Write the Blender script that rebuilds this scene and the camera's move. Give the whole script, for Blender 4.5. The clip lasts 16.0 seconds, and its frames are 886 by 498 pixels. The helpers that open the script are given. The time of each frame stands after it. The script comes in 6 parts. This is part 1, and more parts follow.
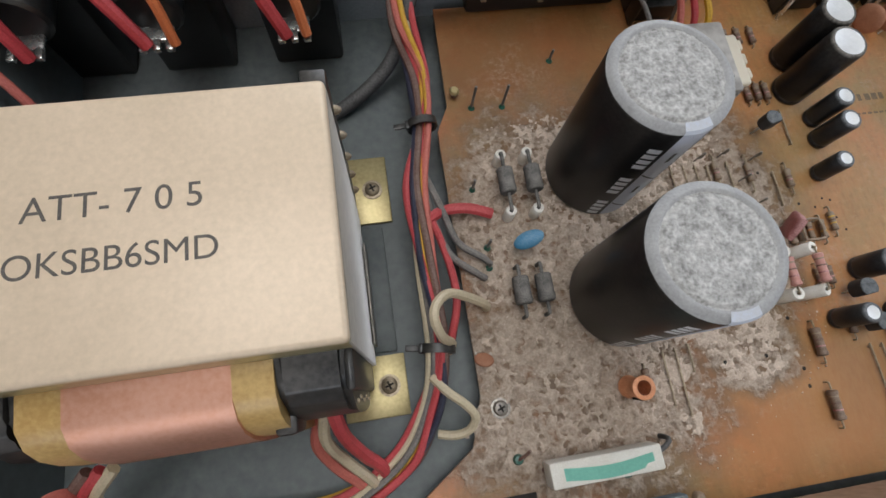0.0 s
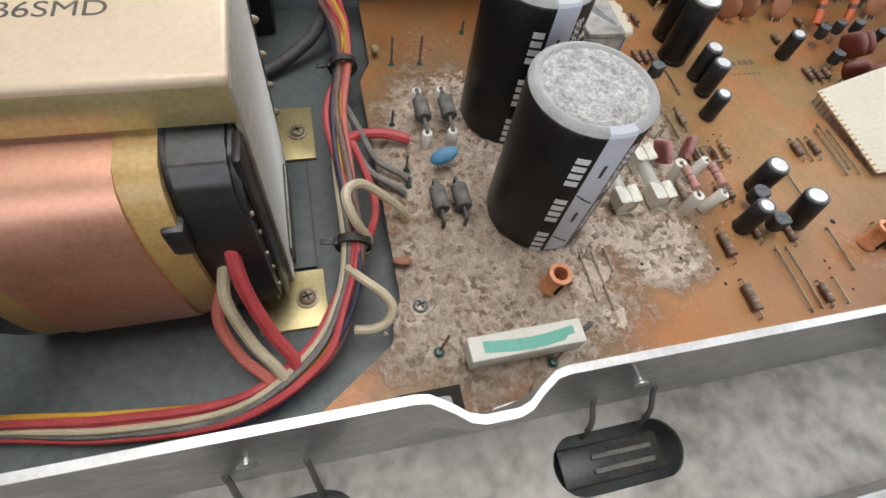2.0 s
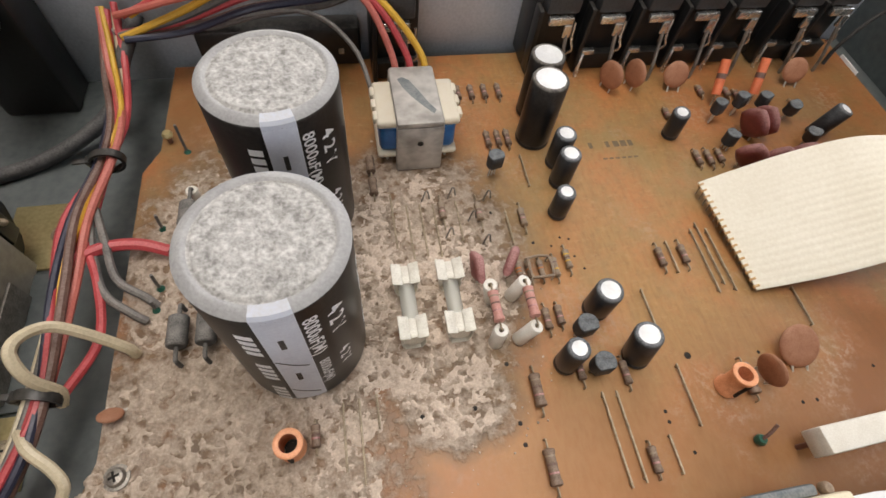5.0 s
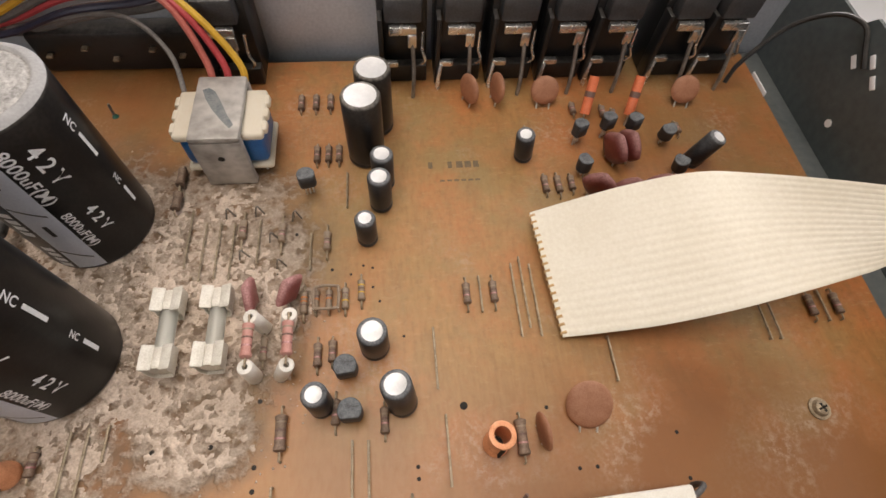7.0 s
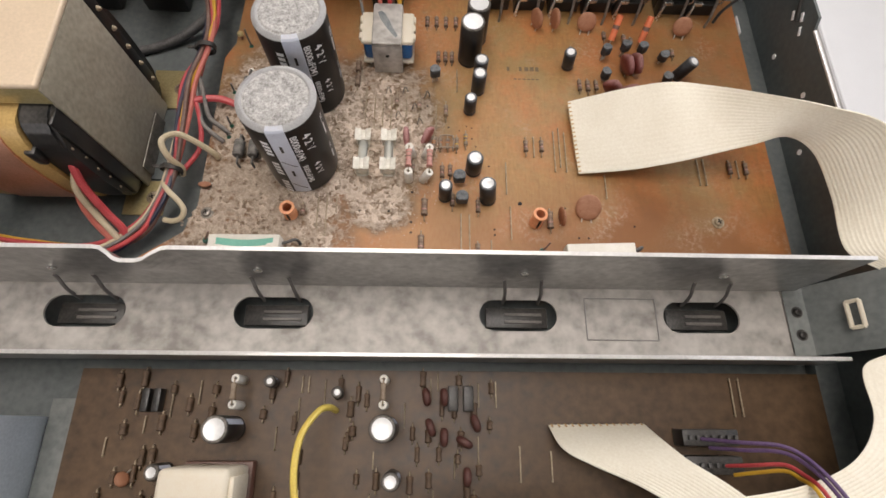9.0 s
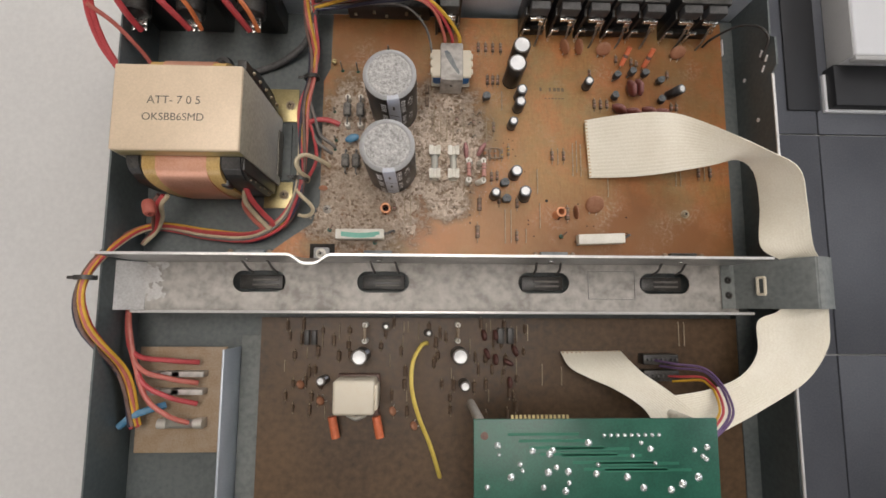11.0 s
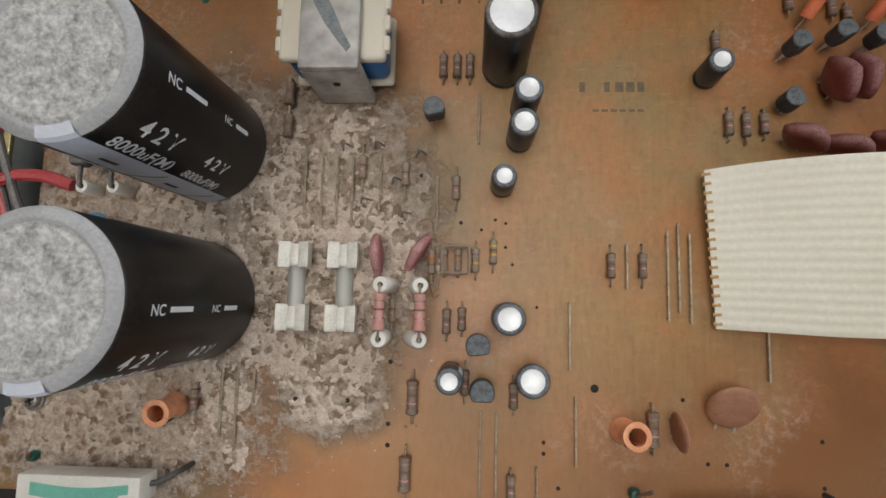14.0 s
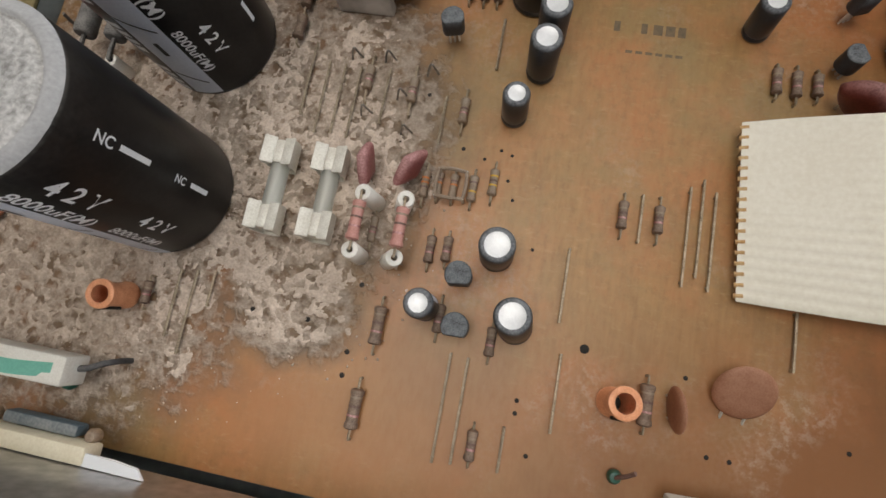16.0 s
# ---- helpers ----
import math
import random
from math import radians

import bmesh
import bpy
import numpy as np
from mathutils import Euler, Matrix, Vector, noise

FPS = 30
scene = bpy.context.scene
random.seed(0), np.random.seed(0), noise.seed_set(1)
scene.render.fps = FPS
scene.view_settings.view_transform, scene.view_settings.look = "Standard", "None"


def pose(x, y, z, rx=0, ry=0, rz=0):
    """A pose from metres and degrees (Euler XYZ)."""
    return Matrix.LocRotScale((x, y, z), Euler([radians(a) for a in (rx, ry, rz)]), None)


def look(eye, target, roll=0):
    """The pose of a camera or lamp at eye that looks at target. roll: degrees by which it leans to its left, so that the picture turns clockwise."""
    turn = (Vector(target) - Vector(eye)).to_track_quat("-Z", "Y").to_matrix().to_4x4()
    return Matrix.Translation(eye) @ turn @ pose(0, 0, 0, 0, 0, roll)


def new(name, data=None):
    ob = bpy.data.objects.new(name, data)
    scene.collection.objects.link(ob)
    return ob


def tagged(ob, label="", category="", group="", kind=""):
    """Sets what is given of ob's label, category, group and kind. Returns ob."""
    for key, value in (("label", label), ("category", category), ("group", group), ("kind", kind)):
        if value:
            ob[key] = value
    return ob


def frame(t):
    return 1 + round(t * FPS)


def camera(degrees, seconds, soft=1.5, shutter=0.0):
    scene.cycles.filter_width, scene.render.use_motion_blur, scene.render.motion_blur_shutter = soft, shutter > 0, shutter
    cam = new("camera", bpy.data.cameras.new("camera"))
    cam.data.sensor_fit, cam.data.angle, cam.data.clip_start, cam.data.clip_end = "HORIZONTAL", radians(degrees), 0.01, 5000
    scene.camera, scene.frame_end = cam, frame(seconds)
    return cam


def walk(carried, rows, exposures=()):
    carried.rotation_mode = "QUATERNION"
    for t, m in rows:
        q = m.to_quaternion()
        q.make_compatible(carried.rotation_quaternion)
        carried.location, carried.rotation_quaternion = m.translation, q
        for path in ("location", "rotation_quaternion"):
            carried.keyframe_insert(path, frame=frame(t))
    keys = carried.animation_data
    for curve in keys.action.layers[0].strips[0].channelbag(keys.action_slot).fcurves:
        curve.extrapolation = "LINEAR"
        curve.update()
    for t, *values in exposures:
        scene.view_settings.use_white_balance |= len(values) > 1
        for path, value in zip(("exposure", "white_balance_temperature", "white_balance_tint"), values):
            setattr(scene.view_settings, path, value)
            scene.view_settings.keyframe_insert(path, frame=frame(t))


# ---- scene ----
# Camera and its way (seconds, metres, degrees)
LENS = 83.33
ROWS = [
    (0, -0.19193, 0.00085, 0.16337, 16.05, -4.32, -8.58),
    (0.5, -0.17094, -0.01063, 0.16011, 18.67, -4.52, -9.81),
    (1, -0.16818, -0.02966, 0.15249, 22.82, -5.28, -10.86),
    (1.5, -0.17443, -0.05027, 0.14595, 26.25, -6.00, -11.65),
    (2, -0.18458, -0.06500, 0.14232, 29.40, -6.67, -12.21),
    (2.5, -0.19021, -0.07009, 0.14068, 31.35, -7.11, -12.47),
    (3, -0.19381, -0.06946, 0.13822, 31.75, -7.29, -12.32),
    (3.5, -0.17808, -0.06498, 0.14099, 31.41, -7.24, -11.85),
    (4, -0.14955, -0.05767, 0.14454, 31.24, -6.56, -11.25),
    (4.5, -0.12420, -0.04639, 0.14605, 30.98, -5.81, -10.64),
    (5, -0.09593, -0.03462, 0.14340, 30.66, -4.83, -9.86),
    (5.2, -0.08457, -0.03235, 0.14063, 31.01, -4.60, -9.66),
    (5.9, -0.04690, -0.02101, 0.13785, 30.45, -3.74, -8.32),
    (6.6, -0.02029, -0.02091, 0.14083, 29.44, -3.21, -6.39),
    (7.3, -0.01551, -0.04079, 0.15025, 29.08, -2.59, -4.12),
    (7.5, -0.01603, -0.04891, 0.15296, 30.46, -2.34, -3.60),
    (8, -0.02522, -0.07358, 0.16313, 29.46, -1.81, -1.78),
    (8.5, -0.04011, -0.10483, 0.18751, 26.25, -1.79, -0.37),
    (9, -0.04792, -0.11111, 0.23948, 19.52, -1.82, 0.29),
    (9.5, -0.05769, -0.10709, 0.29820, 15.33, -1.73, 0.20),
    (9.7, -0.06554, -0.10155, 0.31363, 13.71, -1.77, 0.26),
    (10.2, -0.07506, -0.09610, 0.34337, 10.97, -1.88, 0.27),
    (10.7, -0.08569, -0.08701, 0.36262, 8.12, -2.12, 0.27),
    (11.25, -0.09368, -0.07120, 0.36023, 5.64, -2.37, 0.21),
    (11.8, -0.09238, -0.04754, 0.32075, 4.69, -2.42, 0.03),
    (12, -0.08967, -0.03403, 0.29055, 4.71, -2.40, -0.06),
    (12.5, -0.07914, 0.00027, 0.21506, 4.87, -2.24, -0.43),
    (13, -0.07052, 0.01400, 0.16792, 5.58, -1.02, -0.68),
    (13.5, -0.05750, 0.01758, 0.15164, 5.62, 1.29, -0.19),
    (14, -0.03453, 0.02343, 0.14366, 5.95, 3.26, 1.35),
    (14.5, -0.01992, 0.02098, 0.13080, 6.68, 4.57, 3.49),
    (15, -0.02159, 0.01227, 0.13116, 7.91, 5.18, 6.13),
    (15.5, -0.02343, 0.00471, 0.13175, 9.42, 5.34, 8.58),
    (16, -0.02309, -0.00312, 0.12526, 10.80, 5.04, 10.72),
]

cam = camera(LENS, 16.0, soft=1.6)
EXPOSURES = [(0.0, 0.06, 6000, 10), (2.0, 0.52, 6150, 10), (4.5, 0.5, 6500, 12), (7.5, 0.4, 7000, 17), (8.5, 0.5, 6800, 16), (9.5, 0.32, 6600, 14), (12.5, 0.03, 6600, 13), (14.0, -0.06, 6250, 10), (16.0, 0.0, 6400, 11)]
walk(cam, [(t, pose(x, y, z, rx, ry, rz)) for t, x, y, z, rx, ry, rz in ROWS], EXPOSURES)

# World, window light
world = bpy.data.worlds.new("world")
scene.world = world
world.use_nodes = True
wn = world.node_tree.nodes
sky = wn.new("ShaderNodeTexSky")
sky.sky_type = "NISHITA"
sky.sun_disc = False
sky.sun_elevation, sky.sun_rotation = radians(40), radians(200)
wn["Background"].inputs["Strength"].default_value = 0.12
world.node_tree.links.new(sky.outputs[0], wn["Background"].inputs["Color"])


def area_lamp(name, eye, target, sx, sy, watts, colour):
    data = bpy.data.lights.new(name, "AREA")
    data.shape, data.size, data.size_y, data.energy, data.color = "RECTANGLE", sx, sy, watts, colour
    ob = new(name, data)
    ob.matrix_world = look(eye, target)
    return ob


area_lamp("window_daylight", (0.5, 1.93, 1.0), (-0.1, 0.0, 0.1), 1.5, 1.3, 24, (1.0, 0.98, 0.95))
area_lamp("front_window_daylight", (-0.9, -1.93, 1.0), (-0.3, 0.0, 0.2), 1.5, 1.3, 8, (1.0, 0.97, 0.93))
area_lamp("side_window_daylight", (1.93, 0.3, 1.0), (0.0, 0.1, 0.1), 1.3, 1.2, 9, (0.95, 0.98, 1.0))
area_lamp("ceiling_lamp_light", (-0.2, 0.1, 1.60), (-0.2, 0.1, 0.0), 0.9, 0.9, 12.5, (1.0, 0.96, 0.90))

# Materials
MM = 0.001


def rgb(c):
    return (*c, 1.0)


def material(name, base, other=None, rough=0.5, metal=0.0, scale=400.0, fine=2500.0, bump=0.15, dust=0.0, dust_colour=(0.42, 0.38, 0.33), coat=0.0, contrast=0.5, spec=0.5, sheen=0.0):
    """A worn surface: two colours mixed at a coarse and a fine grain, relief, and dust lying on what faces up."""
    m = bpy.data.materials.new(name)
    m.use_nodes = True
    n, l = m.node_tree.nodes, m.node_tree.links
    b = n["Principled BSDF"]
    tc = n.new("ShaderNodeTexCoord")
    big, small = n.new("ShaderNodeTexNoise"), n.new("ShaderNodeTexNoise")
    for t, s, d in ((big, scale, 4), (small, fine, 3)):
        t.inputs["Scale"].default_value = s
        t.inputs["Detail"].default_value = d
        l.new(tc.outputs["Object"], t.inputs["Vector"])
    mixn = n.new("ShaderNodeMath")
    mixn.operation = "MULTIPLY_ADD"
    mixn.inputs[1].default_value = 0.5
    l.new(small.outputs["Fac"], mixn.inputs[0])
    half = n.new("ShaderNodeMath")
    half.operation = "MULTIPLY"
    half.inputs[1].default_value = 0.5
    l.new(big.outputs["Fac"], half.inputs[0])
    l.new(half.outputs[0], mixn.inputs[2])
    ramp = n.new("ShaderNodeValToRGB")
    ramp.color_ramp.elements[0].position = 0.5 - 0.5 * contrast * 0.5
    ramp.color_ramp.elements[1].position = 0.5 + 0.5 * contrast * 0.5
    ramp.color_ramp.elements[0].color = rgb(other or tuple(0.7 * v for v in base))
    ramp.color_ramp.elements[1].color = rgb(base)
    l.new(mixn.outputs[0], ramp.inputs["Fac"])
    colour = ramp.outputs["Color"]
    rough_out = None
    if dust > 0:
        geo = n.new("ShaderNodeNewGeometry")
        sep = n.new("ShaderNodeSeparateXYZ")
        l.new(geo.outputs["Normal"], sep.inputs[0])
        up = n.new("ShaderNodeMapRange")
        up.inputs["From Min"].default_value, up.inputs["From Max"].default_value = 0.1, 0.9
        up.inputs["To Max"].default_value = dust
        l.new(sep.outputs["Z"], up.inputs["Value"])
        patch = n.new("ShaderNodeMapRange")
        patch.inputs["From Min"].default_value, patch.inputs["From Max"].default_value = 0.30, 0.62
        l.new(mixn.outputs[0], patch.inputs["Value"])
        both = n.new("ShaderNodeMath")
        both.operation = "MULTIPLY"
        l.new(up.outputs[0], both.inputs[0])
        l.new(patch.outputs[0], both.inputs[1])
        mix = n.new("ShaderNodeMix")
        mix.data_type = "RGBA"
        l.new(both.outputs[0], mix.inputs["Factor"])
        l.new(colour, mix.inputs[6])
        mix.inputs[7].default_value = rgb(dust_colour)
        colour = mix.outputs[2]
        r = n.new("ShaderNodeMapRange")
        r.inputs["To Min"].default_value, r.inputs["To Max"].default_value = rough, 0.95
        l.new(both.outputs[0], r.inputs["Value"])
        rough_out = r.outputs[0]
    else:
        r = n.new("ShaderNodeMapRange")
        r.inputs["To Min"].default_value, r.inputs["To Max"].default_value = max(0.03, rough - 0.12), min(1.0, rough + 0.12)
        l.new(big.outputs["Fac"], r.inputs["Value"])
        rough_out = r.outputs[0]
    l.new(rough_out, b.inputs["Roughness"])
    l.new(colour, b.inputs["Base Color"])
    b.inputs["Metallic"].default_value = metal
    b.inputs["Coat Weight"].default_value = coat
    b.inputs["Sheen Weight"].default_value, b.inputs["Sheen Roughness"].default_value = sheen, 0.3
    b.inputs["Specular IOR Level"].default_value = spec
    if bump > 0:
        bp = n.new("ShaderNodeBump")
        bp.inputs["Strength"].default_value = bump
        bp.inputs["Distance"].default_value = 0.0004
        l.new(mixn.outputs[0], bp.inputs["Height"])
        l.new(bp.outputs[0], b.inputs["Normal"])
    return m


def board_material(name, base, other, dust_colour, patches, strength, red, olive):
    """Phenolic board: fibre grain, reddish blotches, and thin soil and dust in the oval patches given in millimetres."""
    m = bpy.data.materials.new(name)
    m.use_nodes = True
    n, l = m.node_tree.nodes, m.node_tree.links
    b = n["Principled BSDF"]
    tc = n.new("ShaderNodeTexCoord")

    def noise_of(scale, detail=4.0, stretch=None, rough=0.55):
        t = n.new("ShaderNodeTexNoise")
        t.inputs["Scale"].default_value, t.inputs["Detail"].default_value, t.inputs["Roughness"].default_value = scale, detail, rough
        if stretch:
            mp = n.new("ShaderNodeMapping")
            mp.inputs["Scale"].default_value = stretch
            l.new(tc.outputs["Object"], mp.inputs["Vector"])
            l.new(mp.outputs[0], t.inputs["Vector"])
        else:
            l.new(tc.outputs["Object"], t.inputs["Vector"])
        return t.outputs["Fac"]

    def span(v, a, c, lo=0.0, hi=1.0):
        r = n.new("ShaderNodeMapRange")
        r.inputs["From Min"].default_value, r.inputs["From Max"].default_value = a, c
        r.inputs["To Min"].default_value, r.inputs["To Max"].default_value = lo, hi
        l.new(v, r.inputs["Value"])
        return r.outputs[0]

    def op(kind, a, c):
        q = n.new("ShaderNodeMath")
        q.operation = kind
        for i, v in enumerate((a, c)):
            if isinstance(v, (int, float)):
                q.inputs[i].default_value = v
            else:
                l.new(v, q.inputs[i])
        return q.outputs[0]

    def blend(f, a, c):
        q = n.new("ShaderNodeMix")
        q.data_type = "RGBA"
        l.new(f, q.inputs["Factor"])
        for i, v in ((6, a), (7, c)):
            if isinstance(v, tuple):
                q.inputs[i].default_value = rgb(v)
            else:
                l.new(v, q.inputs[i])
        return q.outputs[2]

    fibre = noise_of(90, 5, (8.0, 1.0, 1.0))
    col = blend(span(fibre, 0.32, 0.68, 0.0, 1.0), other, base)
    # broad copper areas showing faintly through the board
    areas = n.new("ShaderNodeTexBrick")
    areas.inputs["Scale"].default_value = 1.0
    areas.inputs["Brick Width"].default_value, areas.inputs["Row Height"].default_value = 0.046, 0.021
    areas.inputs["Mortar Size"].default_value, areas.inputs["Mortar Smooth"].default_value = 0.0014, 0.6
    areas.offset, areas.squash = 0.37, 1.6
    areas.inputs["Color1"].default_value, areas.inputs["Color2"].default_value, areas.inputs["Mortar"].default_value = (0, 0, 0, 1), (0.34, 0.34, 0.34, 1), (0.44, 0.44, 0.44, 1)
    l.new(tc.outputs["Object"], areas.inputs["Vector"])
    col = blend(areas.outputs["Color"], col, tuple(0.62 * v for v in base))
    col = blend(span(noise_of(17, 5, None, 0.62), 0.42, 0.57, 0.0, 0.95), col, olive)
    col = blend(span(noise_of(24, 5, None, 0.62), 0.43, 0.58, 0.0, 0.95), col, red)
    col = blend(span(noise_of(60, 6, (2.2, 0.7, 1.0), 0.65), 0.50, 0.72, 0.0, 0.7), col, tuple(0.55 * v for v in base))
    col = blend(span(noise_of(330, 6, None, 0.75), 0.50, 0.72, 0.0, 0.55), col, tuple(0.40 * v for v in base))
    col = blend(span(noise_of(210, 6, (1.0, 2.4, 1.0), 0.75), 0.55, 0.75, 0.0, 0.45), col, (0.62, 0.42, 0.22))
    # orange varnish in front; brown painted shade at corners and behind the large capacitors
    for (px, py), (rx, ry), much, tint in (((-48, -24), (62, 24), 0.75, (0.41, 0.165, 0.055)), ((66, -34), (112, 50), 0.92, (0.235, 0.098, 0.032)), ((-135, 118), (52, 30), 0.75, (0.235, 0.098, 0.032)), ((110, 105), (70, 60), 0.45, (0.235, 0.098, 0.032))):
        off = n.new("ShaderNodeVectorMath")
        off.operation = "MULTIPLY_ADD"
        off.inputs[1].default_value, off.inputs[2].default_value = (1000 / rx, 1000 / ry, 0), (-px / rx, -py / ry, 0)
        l.new(tc.outputs["Object"], off.inputs[0])
        ln = n.new("ShaderNodeVectorMath")
        ln.operation = "LENGTH"
        l.new(off.outputs[0], ln.inputs[0])
        edge = op("ADD", ln.outputs["Value"], op("MULTIPLY", op("SUBTRACT", noise_of(34, 5), 0.5), 1.1))
        col = blend(span(edge, 1.15, 0.45, 0.0, much), col, tint)
    # brighter light on the middle of the board, painted in as a paler tint
    shift = n.new("ShaderNodeVectorMath")
    shift.operation = "SUBTRACT"
    shift.inputs[1].default_value = (-0.030, 0.045, 0)
    l.new(tc.outputs["Object"], shift.inputs[0])
    far = n.new("ShaderNodeVectorMath")
    far.operation = "LENGTH"
    l.new(shift.outputs[0], far.inputs[0])
    film = span(op("ADD", far.outputs["Value"], op("MULTIPLY", op("SUBTRACT", noise_of(26, 5), 0.5), 0.09)), 0.115, 0.035, 0.0, 0.36)
    film = op("MULTIPLY", film, span(noise_of(240, 5, (3.0, 1.0, 1.0)), 0.25, 0.6, 0.45, 1.0))
    col = blend(film, col, (0.54, 0.352, 0.16))
    smear = op("MULTIPLY", span(noise_of(31, 3), 0.54, 0.68), span(noise_of(420, 6, None, 0.7), 0.48, 0.62, 0.0, 0.34))
    col = blend(smear, col, dust_colour)
    # where the dust lies
    nearest = None
    for (px, py), (rx, ry) in patches:
        off = n.new("ShaderNodeVectorMath")
        off.operation = "SUBTRACT"
        off.inputs[1].default_value = (px * MM, py * MM, 0)
        l.new(tc.outputs["Object"], off.inputs[0])
        div = n.new("ShaderNodeVectorMath")
        div.operation = "DIVIDE"
        div.inputs[1].default_value = (rx * MM, ry * MM, 1)
        l.new(off.outputs[0], div.inputs[0])
        ln = n.new("ShaderNodeVectorMath")
        ln.operation = "LENGTH"
        l.new(div.outputs[0], ln.inputs[0])
        nearest = ln.outputs["Value"] if nearest is None else op("MINIMUM", nearest, ln.outputs["Value"])
    reach = op("ADD", nearest, op("MULTIPLY", op("SUBTRACT", noise_of(70, 5, None, 0.62), 0.5), 0.9))
    zone = span(reach, 1.18, 0.80)
    clump = noise_of(420, 5, None, 0.65)
    bend = n.new("ShaderNodeTexNoise")
    bend.inputs["Scale"].default_value, bend.inputs["Detail"].default_value = 260, 3
    l.new(tc.outputs["Object"], bend.inputs["Vector"])
    push = n.new("ShaderNodeVectorMath")
    push.operation = "MULTIPLY_ADD"
    push.inputs[1].default_value = (0.0075, 0.0075, 0.0)
    l.new(bend.outputs["Color"], push.inputs[0])
    l.new(tc.outputs["Object"], push.inputs[2])
    flat = n.new("ShaderNodeVectorMath")
    flat.operation = "MULTIPLY"
    flat.inputs[1].default_value = (1, 1, 0)
    l.new(push.outputs[0], flat.inputs[0])
    vor = n.new("ShaderNodeTexVoronoi")
    vor.inputs["Scale"].default_value = 275
    l.new(flat.outputs[0], vor.inputs["Vector"])
    ridge = span(vor.outputs["Distance"], 0.10, 0.55)
    felt = noise_of(400, 5, None, 0.6)
    drift = noise_of(55, 5, None, 0.6)
    curl = span(op("ABSOLUTE", op("SUBTRACT", noise_of(170, 3, None, 0.5), 0.5), 0.0), 0.09, 0.0)
    score = op("ADD", op("MULTIPLY", ridge, 0.58), op("MULTIPLY", op("SUBTRACT", felt, 0.5), 1.5))
    score = op("ADD", score, op("ADD", op("MULTIPLY", op("SUBTRACT", drift, 0.5), 1.0), op("MULTIPLY", curl, 0.22)))
    score = op("ADD", score, op("MULTIPLY", op("SUBTRACT", zone, 1.0), 0.55))
    thick = op("MULTIPLY", span(zone, 0.0, 0.45), span(score, 0.14, 0.78))
    thin = op("MULTIPLY", span(noise_of(900, 4), 0.40, 0.80), span(noise_of(34, 4), 0.47, 0.66, 0.0, 0.22))
    cover = op("MINIMUM", op("MAXIMUM", thick, thin), 1.0)
    cover = op("MULTIPLY", cover, strength)
    soil = op("MULTIPLY", span(reach, 1.32, 0.85), span(noise_of(130, 5, None, 0.6), 0.25, 0.55, 0.55, 0.95))
    col = blend(soil, col, (0.15, 0.098, 0.058))
    dcol = blend(span(noise_of(1300, 3), 0.32, 0.68), tuple(0.68 * v for v in dust_colour), dust_colour)
    col = blend(cover, col, dcol)
    l.new(col, b.inputs["Base Color"])
    l.new(span(cover, 0, 1, 0.42, 0.95), b.inputs["Roughness"])
    bp = n.new("ShaderNodeBump")
    bp.inputs["Strength"].default_value, bp.inputs["Distance"].default_value = 1.0, 0.0006
    l.new(op("ADD", op("MULTIPLY", op("MULTIPLY", thick, felt), 1.3), op("ADD", op("MULTIPLY", op("MULTIPLY", thick, clump), 0.35), op("MULTIPLY", fibre, 0.04))), bp.inputs["Height"])
    l.new(bp.outputs[0], b.inputs["Normal"])
    return m


def glass_material(name, tint=(0.70, 0.70, 0.65)):
    m = bpy.data.materials.new(name)
    m.use_nodes = True
    b = m.node_tree.nodes["Principled BSDF"]
    b.inputs["Base Color"].default_value = rgb(tint)
    b.inputs["Transmission Weight"].default_value = 0.8
    b.inputs["Roughness"].default_value = 0.45
    return m


